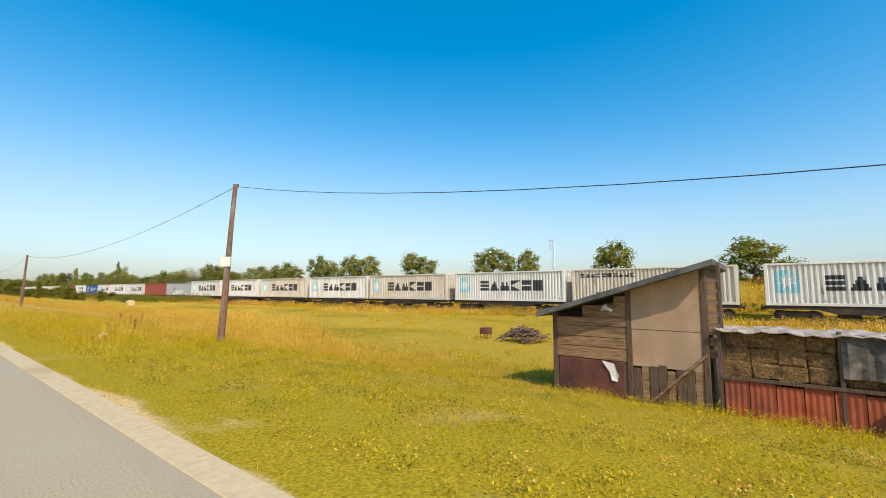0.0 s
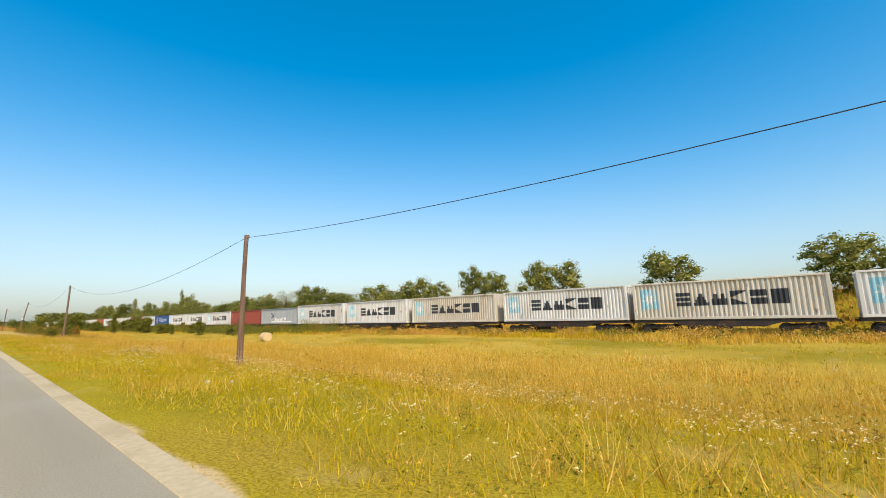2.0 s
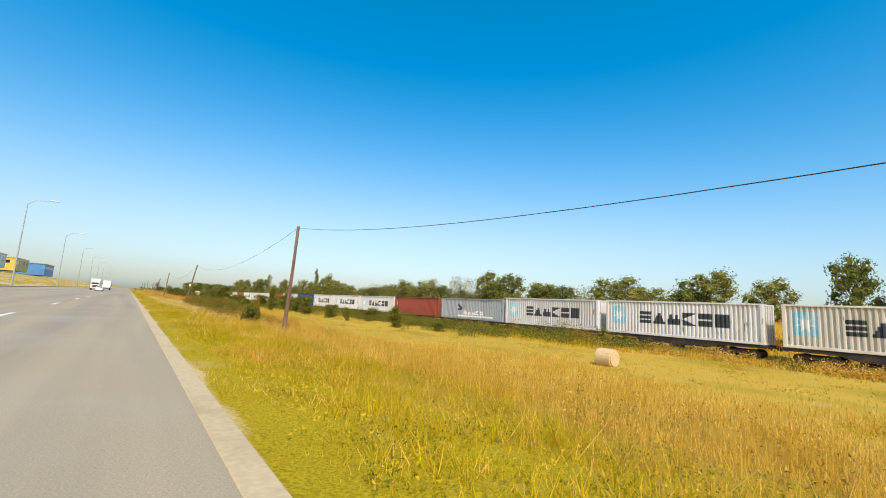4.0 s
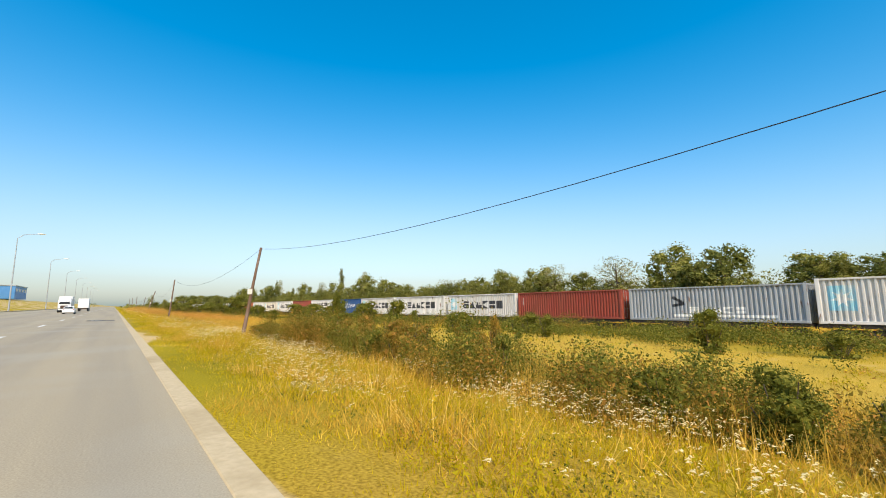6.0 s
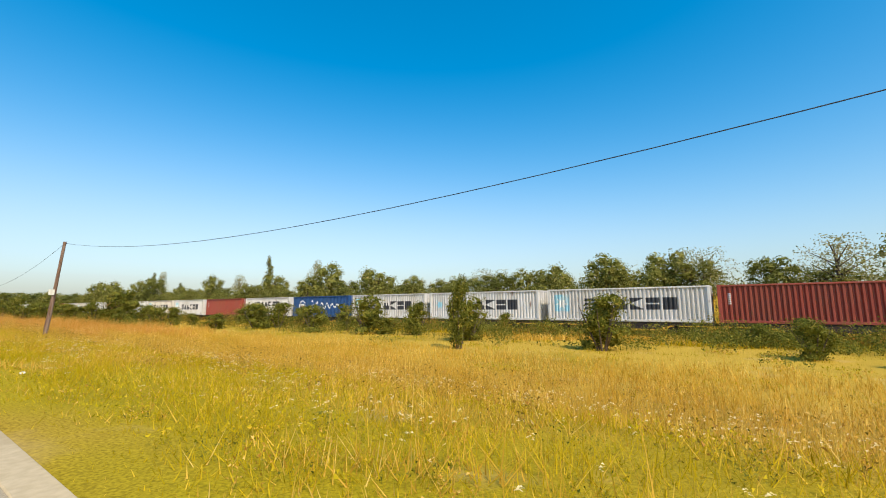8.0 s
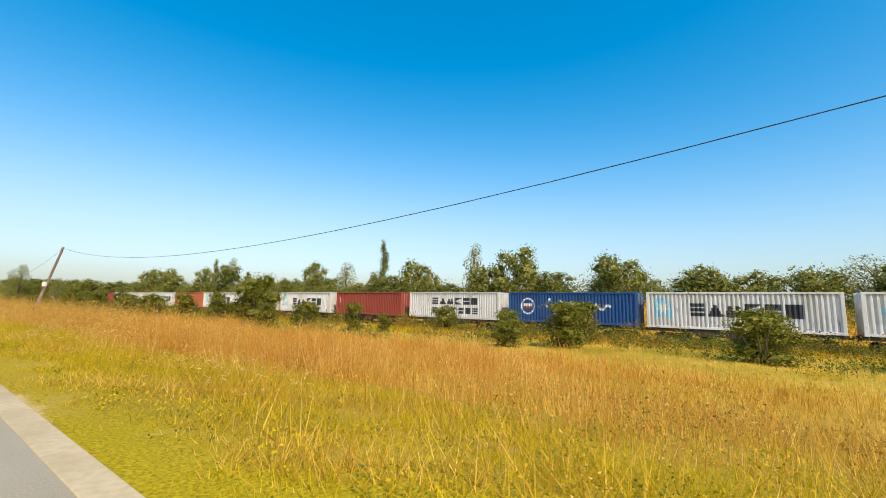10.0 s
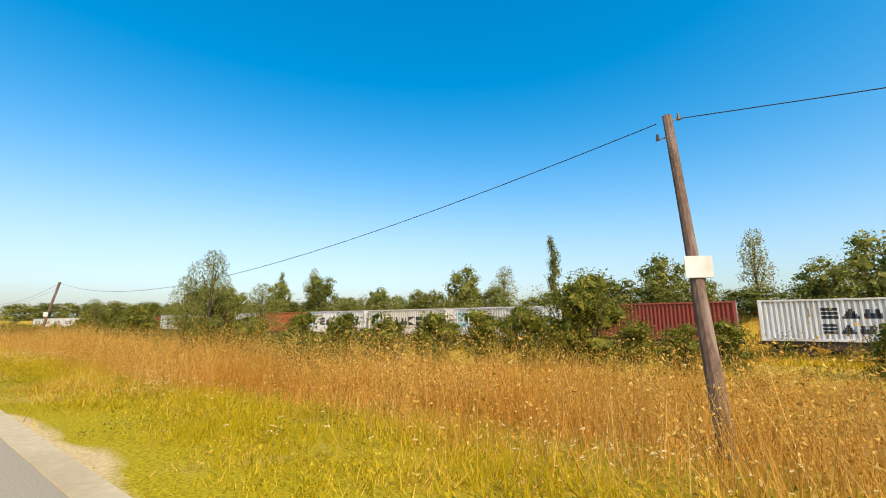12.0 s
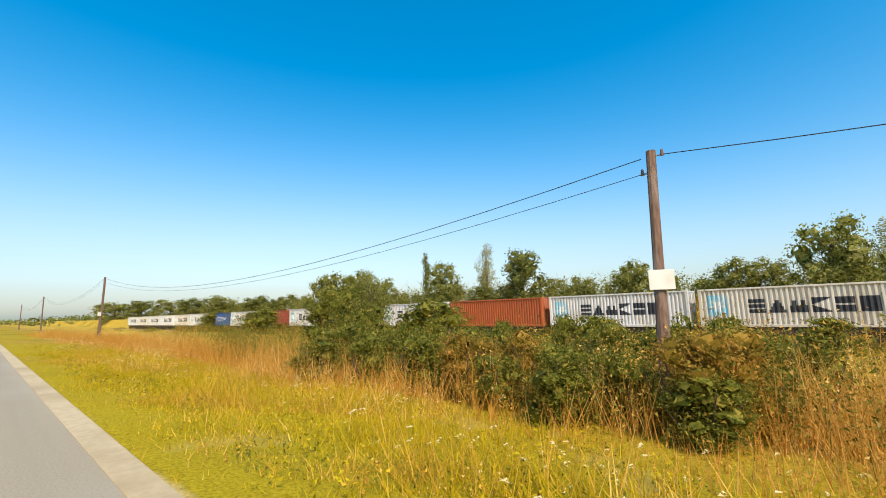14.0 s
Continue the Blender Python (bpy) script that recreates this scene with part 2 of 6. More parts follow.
def asphalt():
    m, n, l, p = tree_of("sun_bleached_asphalt")
    grain = noise_tex(n, l, 60, 3, "Position")
    col = ramp(n, l, grain, [(0.3, (0.30, 0.245, 0.16)), (0.7, (0.43, 0.36, 0.24))])
    lanes = noise_tex(n, l, 0.9, 4, "Position", (1, 0.03, 1))
    col = mix(n, l, ramp(n, l, lanes, [(0.4, (0, 0, 0)), (0.65, (0.6, 0.6, 0.6))]), col, (0.22, 0.195, 0.155))
    blot = noise_tex(n, l, 0.35, 5, "Position")
    col = mix(n, l, ramp(n, l, blot, [(0.5, (0, 0, 0)), (0.72, (0.5, 0.5, 0.5))]), col, (0.37, 0.34, 0.27))
    l.new(col, p.inputs["Base Color"])
    p.inputs["Roughness"].default_value = 0.85
    bump(n, l, p, grain, 0.4, 0.01)
    return m


def soil():
    """Ground under the grass: yellow-green verge, dry sward, mown field and bare earth."""
    m, n, l, p = tree_of("sward_and_earth")
    fine = noise_tex(n, l, 34, 10, "Position")
    green = ramp(n, l, fine, [(0.3, (0.20, 0.155, 0.006)), (0.7, (0.50, 0.385, 0.014))])
    gold = ramp(n, l, fine, [(0.3, (0.36, 0.22, 0.03)), (0.7, (0.66, 0.44, 0.08))])
    dark_gold = ramp(n, l, fine, [(0.3, (0.22, 0.125, 0.02)), (0.7, (0.52, 0.32, 0.06))])
    pos = n.new("ShaderNodeNewGeometry").outputs["Position"]
    sep = n.new("ShaderNodeSeparateXYZ")
    l.new(pos, sep.inputs[0])
    wob = noise_tex(n, l, 0.3, 4, "Position")
    add = n.new("ShaderNodeMath")
    add.operation = "MULTIPLY_ADD"
    l.new(wob, add.inputs[0])
    add.inputs[1].default_value = 5.0
    l.new(sep.outputs[0], add.inputs[2])
    band = n.new("ShaderNodeMapRange")
    band.inputs[1].default_value, band.inputs[2].default_value = 0.0, 60.0
    l.new(add.outputs[0], band.inputs[0])
    share = ramp(n, l, band.outputs[0], [(0.09, (0.05, 0.05, 0.05)), (0.2, (0.9, 0.9, 0.9)), (0.24, (0.9, 0.9, 0.9)), (0.32, (0.8, 0.8, 0.8)), (0.6, (0.7, 0.7, 0.7))])
    # the straw tone is darker near the road, brighter in the open field
    open_field = n.new("ShaderNodeMapRange")
    open_field.inputs[1].default_value, open_field.inputs[2].default_value = 13.0, 21.0
    l.new(add.outputs[0], open_field.inputs[0])
    gold = mix(n, l, open_field.outputs[0], dark_gold, gold)
    col = mix(n, l, share, green, gold)
    big = noise_tex(n, l, 0.16, 5, "Position", (1, 0.45, 1))
    col = mix(n, l, ramp(n, l, big, [(0.52, (0, 0, 0)), (0.66, (0.7, 0.7, 0.7))]), col, gold)
    start = n.new("ShaderNodeMapRange")
    start.inputs[1].default_value, start.inputs[2].default_value = 8.0, 60.0
    start.inputs[3].default_value, start.inputs[4].default_value = 0.6, 0.0
    l.new(sep.outputs[1], start.inputs[0])
    col = mix(n, l, start.outputs[0], col, ramp(n, l, fine, [(0.3, (0.15, 0.118, 0.010)), (0.7, (0.38, 0.295, 0.024))]))
    lush = noise_tex(n, l, 0.11, 5, "Position", (1, 0.6, 1))
    col = mix(n, l, ramp(n, l, lush, [(0.52, (0, 0, 0)), (0.66, (0.75, 0.75, 0.75))]), col, (0.22, 0.18, 0.010))
    mid = noise_tex(n, l, 0.55, 5, "Position")
    col = mix(n, l, ramp(n, l, mid, [(0.60, (0, 0, 0)), (0.70, (0.4, 0.4, 0.4))]), col, (0.50, 0.36, 0.15))
    strip = n.new("ShaderNodeMapRange")
    strip.inputs[1].default_value, strip.inputs[2].default_value = 0.0, 4.0
    l.new(sep.outputs[0], strip.inputs[0])
    near = ramp(n, l, strip.outputs[0], [(0.05, (0.6, 0.6, 0.6)), (0.275, (0.55, 0.55, 0.55)), (0.34, (0.44, 0.44, 0.44)), (0.44, (0.36, 0.36, 0.36)), (0.6, (0.26, 0.26, 0.26)), (0.75, (0, 0, 0))])
    worn = n.new("ShaderNodeMath")
    worn.operation = "ADD"
    l.new(noise_tex(n, l, 0.5, 6, "Position", (1, 0.4, 1)), worn.inputs[0])
    # the growth comes up to the edge strip but for a few worn places
    run = n.new("ShaderNodeMapRange")
    run.inputs[1].default_value, run.inputs[2].default_value = 0.0, 320.0
    l.new(sep.outputs[1], run.inputs[0])
    grown = ramp(n, l, run.outputs[0], [(0.0, (0, 0, 0)), (0.085, (0, 0, 0)), (0.11, (0.11, 0.11, 0.11)), (0.385, (0.11, 0.11, 0.11)), (0.4, (0, 0, 0)), (0.415, (0, 0, 0)), (0.43, (0.12, 0.12, 0.12)), (1.0, (0.13, 0.13, 0.13))])
    bare = n.new("ShaderNodeMath")
    bare.operation = "SUBTRACT"
    l.new(near, bare.inputs[0])
    l.new(grown, bare.inputs[1])
    l.new(bare.outputs[0], worn.inputs[1])
    earth = ramp(n, l, fine, [(0.3, (0.46, 0.33, 0.16)), (0.7, (0.68, 0.51, 0.28))])
    col = mix(n, l, ramp(n, l, worn.outputs[0], [(0.94, (0, 0, 0)), (1.02, (0.9, 0.9, 0.9))]), col, earth)
    l.new(col, p.inputs["Base Color"])
    p.inputs["Roughness"].default_value = 0.95
    p.inputs["Specular IOR Level"].default_value = 0.05
    bump(n, l, p, fine, 0.5, 0.012)
    return m


M["asphalt"], M["soil"] = asphalt(), soil()
M["shade_black"].node_tree.nodes["Principled BSDF"].inputs["Specular IOR Level"].default_value = 0.1


# ---- mesh helpers ----
def mesh_of(name, bm, material):
    me = bpy.data.meshes.new(name)
    bmesh.ops.recalc_face_normals(bm, faces=bm.faces)
    bm.to_mesh(me)
    bm.free()
    me.materials.append(M[material])
    return me


def part(name, bm, material, parent=None, label=""):
    ob = new(name, mesh_of(name, bm, material))
    ob.parent = parent
    if label:
        tagged(ob, label)
    return ob


def thing(name, label, category, group="", at=(0, 0, 0), kind=""):
    ob = new(name)
    ob.location = at
    return tagged(ob, label, category, group, kind)


def box(bm, x0, x1, y0, y1, z0, z1, bevel=0.0):
    r = bmesh.ops.create_cube(bm, size=1, matrix=Matrix.Translation(((x0 + x1) / 2, (y0 + y1) / 2, (z0 + z1) / 2)) @ Matrix.Diagonal((x1 - x0, y1 - y0, z1 - z0, 1)))
    if bevel:
        es = list({e for v in r["verts"] for e in v.link_edges})
        bmesh.ops.bevel(bm, geom=es, offset=bevel, segments=1, affect="EDGES")
    return bm


def B(*a, bevel=0.0):
    return box(bmesh.new(), *a, bevel=bevel)


def cyl(bm, a, b, r0, r1=None, seg=10):
    a, b = Vector(a), Vector(b)
    m = Matrix.Translation((a + b) / 2) @ (b - a).to_track_quat("Z", "Y").to_matrix().to_4x4()
    bmesh.ops.create_cone(bm, cap_ends=True, segments=seg, radius1=r0, radius2=r0 if r1 is None else r1, depth=(b - a).length, matrix=m)
    return bm


def Cy(a, b, r0, r1=None, seg=10):
    return cyl(bmesh.new(), a, b, r0, r1, seg)


def from_arrays(name, verts, faces_n, material, parent=None):
    """A mesh of separate n-gons: verts in runs of faces_n."""
    me = bpy.data.meshes.new(name)
    nv = len(verts)
    nf = nv // faces_n
    me.vertices.add(nv)
    me.vertices.foreach_set("co", np.asarray(verts, dtype=np.float32).ravel())
    me.loops.add(nv)
    me.loops.foreach_set("vertex_index", np.arange(nv, dtype=np.int32))
    me.polygons.add(nf)
    me.polygons.foreach_set("loop_start", np.arange(0, nv, faces_n, dtype=np.int32))
    me.update(calc_edges=True)
    me.validate()
    me.materials.append(M[material])
    ob = new(name, me)
    ob.parent = parent
    return ob


def smooth(a, b, v):
    t = np.clip((np.asarray(v, dtype=float) - a) / (b - a), 0, 1)
    return t * t * (3 - 2 * t)


# ---- the lie of the land ----
XS = (-600, -75, -14, -13.2, -4.0, 0.9, 1.7, 6, 9.5, 14, 21, 38, 41, 44, 49.6, 51.3, 53.8, 56, 60, 400)
ZS = (10.0, 8.0, 0.5, 0.24, -0.06, -0.06, -0.1, -0.48, -1.24, -1.58, -1.75, -1.8, -1.95, -2.1, -1.9, -0.6, 2.0, 1.3, 0.9, 0.9)


def land(x, y):
    """Height of the ground."""
    x, y = np.asarray(x, dtype=float), np.asarray(y, dtype=float)
    x = x + 0.00736 * (np.clip(y, -120, 580) - 130) * smooth(30, 44, x)
    fall = -0.003 * (np.clip(y, -60, 480) - 130) * smooth(14, 40, x)
    lumps = 0.06 * np.sin(x * 0.9 + 1.3 * np.sin(y * 0.21)) * np.sin(y * 0.37 + x * 0.2) * smooth(2, 8, x) * (1 - smooth(80, 200, x))
    return np.interp(x, XS, ZS) + fall + lumps


def ground():
    xs = np.unique(np.concatenate([np.linspace(-2500, -60, 14), np.linspace(-60, -13.2, 12), [-13.0, -4.0, 0.7, 0.9, 1.3, 1.7], np.linspace(2.2, 16, 24), np.linspace(17, 60, 36), np.linspace(65, 150, 12), np.linspace(180, 2500, 14)]))
    ys = np.unique(np.concatenate([np.linspace(-1500, -60, 12), np.linspace(-58, 330, 195), np.linspace(338, 600, 32), np.linspace(640, 3000, 20)]))
    gx, gy = np.meshgrid(xs, ys)
    v = np.stack([gx, gy, land(gx, gy)], -1).reshape(-1, 3)
    w = len(xs)
    f = [(j * w + i, j * w + i + 1, (j + 1) * w + i + 1, (j + 1) * w + i) for j in range(len(ys) - 1) for i in range(w - 1)]
    me = bpy.data.meshes.new("ground")
    me.from_pydata(v.tolist(), [], f)
    me.polygons.foreach_set("use_smooth", [True] * len(f))
    me.materials.append(M["soil"])
    return tagged(new("ground", me), "rough green and straw-coloured grassland sloping down from the road", "ground", kind="structure")


ground()


def road_z(x):
    """The far carriageway climbs away from the near lane."""
    return max(0.0, -4.0 - x) * 0.03


def road():
    bm = bmesh.new()
    box(bm, -4.0, 0.86, -120, 900, -0.3, 0.0)
    for v in list(bm.verts):
        if v.co.x < -3.5 and v.co.z > -0.1:
            v.co.z = 0.0
    edge = road_z(-13.0)
    q = [bm.verts.new(c) for c in ((-13.0, -120, edge), (-4.0, -120, 0.0), (-4.0, 900, 0.0), (-13.0, 900, edge))]
    bm.faces.new(q)
    r = part("road", bm, "asphalt")
    tagged(r, "straight sun-bleached grey asphalt road with four lanes", "road", kind="structure")
    for x0, x1, nm in ((0.86, 1.10, "kerb"), (-13.3, -13.0, "kerb")):
        ob = part(nm, B(x0, x1, -120, 900, -0.3, 0.012 if x0 > 0 else road_z(-13.0) + 0.14, bevel=0.008), "kerb")
        tagged(ob, "pale worn concrete edge strip along the asphalt road", "kerb", kind="structure")
    for k in range(32):
        y = -11.6 + k * 12.6
        part("lane_mark", B(-3.12, -2.98, y, y + 3.0, -0.01, 0.004), "line", r)


road()


def sand_width(y):
    """How far bare sand reaches out from the edge strip."""
    y = np.asarray(y, dtype=float)
    w = 0.10 + 0.08 * np.sin(0.7 * y) * np.sin(0.23 * y + 1) + 0.05 * np.sin(2.9 * y) + 0.03 * np.sin(7.3 * y + 1)
    for at, reach, length in ((12.5, 0.7, 2.6), (22.0, 0.55, 3.0), (58.0, 0.2, 4.0), (129.5, 1.1, 2.6), (151.0, 0.5, 2.5), (204.0, 0.2, 3.0), (252.0, 0.3, 4.0)):
        w = w + reach * np.exp(-((y - at) / length) ** 2) * (0.85 + 0.15 * np.sin(4.1 * y))
    return np.maximum(w, 0.03)


# ---- freight train on the far side of the field ----
L, W, H = 15.1, 2.9, 3.3
TURN = 0.4215


def track_x(y):
    """The line closes slowly on the road."""
    return 44.95 - 0.00736 * (y - 130)


PERIODS, DEPTH = 40, 0.14
CORR = []
for k in range(PERIODS):
    p = (L - 0.5) / PERIODS
    y = -(L - 0.5) / 2 + k * p
    CORR += [(y, 0.0), (y + 0.32 * p, 0.0), (y + 0.56 * p, DEPTH), (y + 0.84 * p, DEPTH)]
CORR.append(((L - 0.5) / 2, 0.0))
CY, CX = np.array([c[0] for c in CORR]), np.array([c[1] for c in CORR])


def rippled(bm, y0, y1, z0, z1, proud=0.0, x0=0.06):
    """A strip that follows the ripples of the side wall."""
    inner = CY[(CY > y0 + 1e-4) & (CY < y1 - 1e-4)]
    ys = np.concatenate([[y0], inner, [y1]])
    xs = x0 + np.interp(ys, CY, CX) - proud
    lo = [bm.verts.new((x, y, z0)) for x, y in zip(xs, ys)]
    hi = [bm.verts.new((x, y, z1)) for x, y in zip(xs, ys)]
    for a in range(len(ys) - 1):
        bm.faces.new((lo[a], lo[a + 1], hi[a + 1], hi[a]))


def along(u):
    """Share of the length from the end that leads up the line."""
    return L / 2 - u * L


def mark_spans(kind, q):
    """Filled heights of a plain geometric mark, q from 0 to 1 along it."""
    if kind == 0:
        return [(0.0, 0.3 + 0.7 * (1 - abs(((q * 2) % 1) * 2 - 1)))]
    if kind == 1:
        return [(0.0, 1.0 - 0.9 * abs(2 * q - 1))]
    if kind == 2:
        return [(0.0, 0.27), (0.37, 0.63), (0.73, 1.0)]
    if kind == 3:
        return [(0.0, 1.0)]
    if kind == 4:
        return [(0.0, 0.44), (0.56, 1.0)]
    return [(0.0, 0.5 - 0.42 * q), (0.5 + 0.42 * q, 1.0)]


def block_row(parent, u0, u1, z0, z1, count, material, label, proud=0.006):
    """A row of plain geometric marks in place of a name."""
    w = (u1 - u0) / count
    for k in range(count):
        bm = bmesh.new()
        for i in range(8):
            q = (i + 0.5) / 8
            a = u0 + k * w + w * 0.82 * i / 8
            b = a + w * 0.82 / 8
            for lo, hi in mark_spans((2 - k) % 6, q):
                rippled(bm, along(b), along(a), z0 + lo * (z1 - z0), z0 + hi * (z1 - z0), proud)
        bmesh.ops.remove_doubles(bm, verts=bm.verts, dist=0.0005)
        part("lettering_mark", bm, material, parent, label)


def star(bm, u, z, size, points=7):
    """A pointed star laid over the ribs, column by column."""
    ring = [(size * (1.0 if k % 2 == 0 else 0.42), math.pi / 2 + math.pi * k / points) for k in range(2 * points)]
    ring = [(r * math.cos(a), r * math.sin(a)) for r, a in ring]
    n = 28
    for i in range(n):
        y = -size + 2 * size * (i + 0.5) / n
        cuts = []
        for (y0, z0), (y1, z1) in zip(ring, ring[1:] + ring[:1]):
            if (y0 - y) * (y1 - y) < 0:
                cuts.append(z0 + (z1 - z0) * (y - y0) / (y1 - y0))
        cuts.sort()
        for lo, hi in zip(cuts[::2], cuts[1::2]):
            yy = along(u) + y
            rippled(bm, yy - size / n, yy + size / n, z + lo, z + hi, 0.01)


def container(colour, marks, label):
    c = thing("container", label, "container", "containers on the train")
    bm = bmesh.new()
    rippled(bm, -(L - 0.5) / 2, (L - 0.5) / 2, 0.22, H - 0.14)
    part("side_wall", bm, colour, c)
    part("side_wall", B(W - 0.1, W - 0.03, -L / 2 + 0.2, L / 2 - 0.2, 0.2, H - 0.12), colour, c)
    part("roof", B(0.09, W - 0.1, -L / 2 + 0.12, L / 2 - 0.12, H - 0.09, H - 0.03), colour, c)
    part("floor", B(0.1, W - 0.1, -L / 2 + 0.1, L / 2 - 0.1, 0.06, 0.2), "steel_dark", c)
    for z0, z1, nm in ((0.0, 0.22, "bottom_rail"), (H - 0.14, H, "top_rail")):
        for x0 in (0.0, W - 0.1):
            part(nm, B(x0, x0 + 0.1, -L / 2 + 0.2, L / 2 - 0.2, z0, z1, bevel=0.015), colour, c)
    for y0 in (-L / 2, L / 2 - 0.26):
        for x0 in (-0.012, W - 0.2):
            bm = B(x0, x0 + 0.2, y0, y0 + 0.26, 0, H + 0.01, bevel=0.02)
            for z in (0, H - 0.16):
                box(bm, x0 - 0.012, x0 + 0.212, y0 - 0.012, y0 + 0.272, z - 0.01, z + 0.17, bevel=0.02)
            part("corner_post", bm, colour, c)
    # doors at the rear end, a ribbed bulkhead at the other
    for k in (0, 1):
        x0 = 0.2 + k * (W - 0.4) / 2
        x1 = x0 + (W - 0.4) / 2 - 0.02
        bm = B(x0, x1, -L / 2 + 0.05, -L / 2 + 0.12, 0.2, H - 0.16, bevel=0.01)
        for r in range(4):
            z = 0.45 + r * 0.7
            box(bm, x0 + 0.1, x1 - 0.1, -L / 2 + 0.03, -L / 2 + 0.06, z, z + 0.42, bevel=0.01)
        d = part("door", bm, colour, c)
        for q in (0.3, 0.72):
            x = x0 + q * (x1 - x0)
            bm = Cy((x, -L / 2 + 0.0, 0.15), (x, -L / 2 + 0.0, H - 0.1), 0.026, seg=6)
            box(bm, x - 0.02, x + 0.26, -L / 2 - 0.02, -L / 2 + 0.01, 1.15, 1.2)
            part("lock_rod", bm, "galv", d)
    bm = B(0.15, W - 0.15, L / 2 - 0.12, L / 2 - 0.06, 0.1, H - 0.1)
    for r in range(8):
        x = 0.3 + r * 0.3
        box(bm, x, x + 0.15, L / 2 - 0.08, L / 2 - 0.02, 0.25, H - 0.2)
    part("end_wall", bm, colour, c)
    part("header", B(0.18, W - 0.2, -L / 2, -L / 2 + 0.14, H - 0.16, H - 0.01, bevel=0.01), colour, c)
    part("sill", B(0.18, W - 0.2, -L / 2, -L / 2 + 0.14, 0.0, 0.2, bevel=0.01), colour, c)
    if marks in ("star", "palestar", "double"):
        if marks != "double":
            bm = bmesh.new()
            rippled(bm, along(0.155), along(0.045), 0.95, 2.75, 0.005)
            part("logo_panel", bm, "mark_cyan" if marks == "star" else "white", c, "square pale blue emblem panel")
            bm = bmesh.new()
            star(bm, 0.1, 1.85, 0.72)
            part("logo", bm, "mark_white" if marks == "star" else "mark_cyan", c)
            block_row(c, 0.26, 0.84, 1.15, 2.3, 6, "mark_dark", "plain dark painted mark")
        else:
            for z0, z1, n in ((1.75, 2.6, 6), (0.6, 1.35, 7)):
                block_row(c, 0.28, 0.80, z0, z1, n, "mark_dark", "plain dark painted mark")
    elif marks == "line":
        block_row(c, 0.06, 0.44, 2.45, 2.85, 10, "mark_dark", "small plain dark mark")
        bm = bmesh.new()
        rippled(bm, along(0.22), along(0.17), 0.35, 1.0, 0.006)
        part("stencil", bm, "mark_dark", c)
    elif marks == "graffiti":
        block_row(c, 0.40, 0.72, 0.75, 1.35, 5, "mark_white", "plain white painted mark")
        bm = bmesh.new()
        rippled(bm, along(0.86), along(0.30), 0.38, 0.62, 0.006)
        part("painted_bar", bm, "mark_white", c, "long white painted bar")
        bm = bmesh.new()
        for k in range(5):
            rippled(bm, along(0.315 + 0.014 * k), along(0.29 + 0.014 * k), 2.15 - 0.13 * k, 2.4 - 0.13 * k, 0.006)
            rippled(bm, along(0.315 + 0.014 * k), along(0.29 + 0.014 * k), 1.35 + 0.04 * k, 1.6 + 0.04 * k, 0.006)
        part("logo", bm, "mark_dark", c)
    elif marks == "script":
        bm = bmesh.new()
        for k in range(26):
            a = 2 * math.pi * k / 26
            u, z = 0.17 + 0.055 * math.cos(a), 1.75 + 0.85 * math.sin(a)
            rippled(bm, along(u + 0.006), along(u - 0.006), z - 0.09, z + 0.09, 0.007)
        rippled(bm, along(0.21), along(0.135), 1.75, 2.05, 0.006)
        part("logo", bm, "mark_white", c)
        bm = bmesh.new()
        rippled(bm, along(0.205), along(0.14), 1.5, 1.74, 0.006)
        part("logo", bm, "mark_red", c)
        bm = bmesh.new()
        for k in range(60):
            q = k / 59
            u = 0.33 + 0.48 * q
            amp = 0.62 * (1 - q) ** 1.5 + 0.22
            z = 1.75 + amp * math.sin(q * 34)
            rippled(bm, along(u + 0.009), along(u), z - 0.13, z + 0.13, 0.007)
        part("lettering", bm, "mark_white", c, "flowing white script-like stroke")
    else:
        bm = bmesh.new()
        for k in range(6):
            rippled(bm, along(0.065), along(0.05), 1.6 + 0.17 * k, 1.72 + 0.17 * k, 0.006)
        part("stencil", bm, "mark_white", c)
    return c


def bogie(parent, y):
    b = part("bogie", B(0.35, W - 0.35, y - 1.55, y + 1.55, -1.05, -0.72, bevel=0.04), "steel_dark", parent)
    for x in (0.3, W - 0.42):
        bm = B(x, x + 0.12, y - 1.5, y + 1.5, -1.0, -0.62, bevel=0.04)
        for dy in (-1.1, 1.1):
            box(bm, x - 0.08, x + 0.2, y + dy - 0.26, y + dy + 0.26, -1.22, -0.8, bevel=0.05)
        part("side_frame", bm, "steel_dark", b)
        for dy in (-1.1, 1.1):
            xw = 0.5 if x < 1 else W - 0.5
            wv = Cy((xw - 0.07, y + dy, -1.02), (xw + 0.07, y + dy, -1.02), 0.52, seg=20)
            cyl(wv, (xw - 0.12, y + dy, -1.02), (xw + 0.12, y + dy, -1.02), 0.14, seg=10)
            part("wheel", wv, "wheel", b)


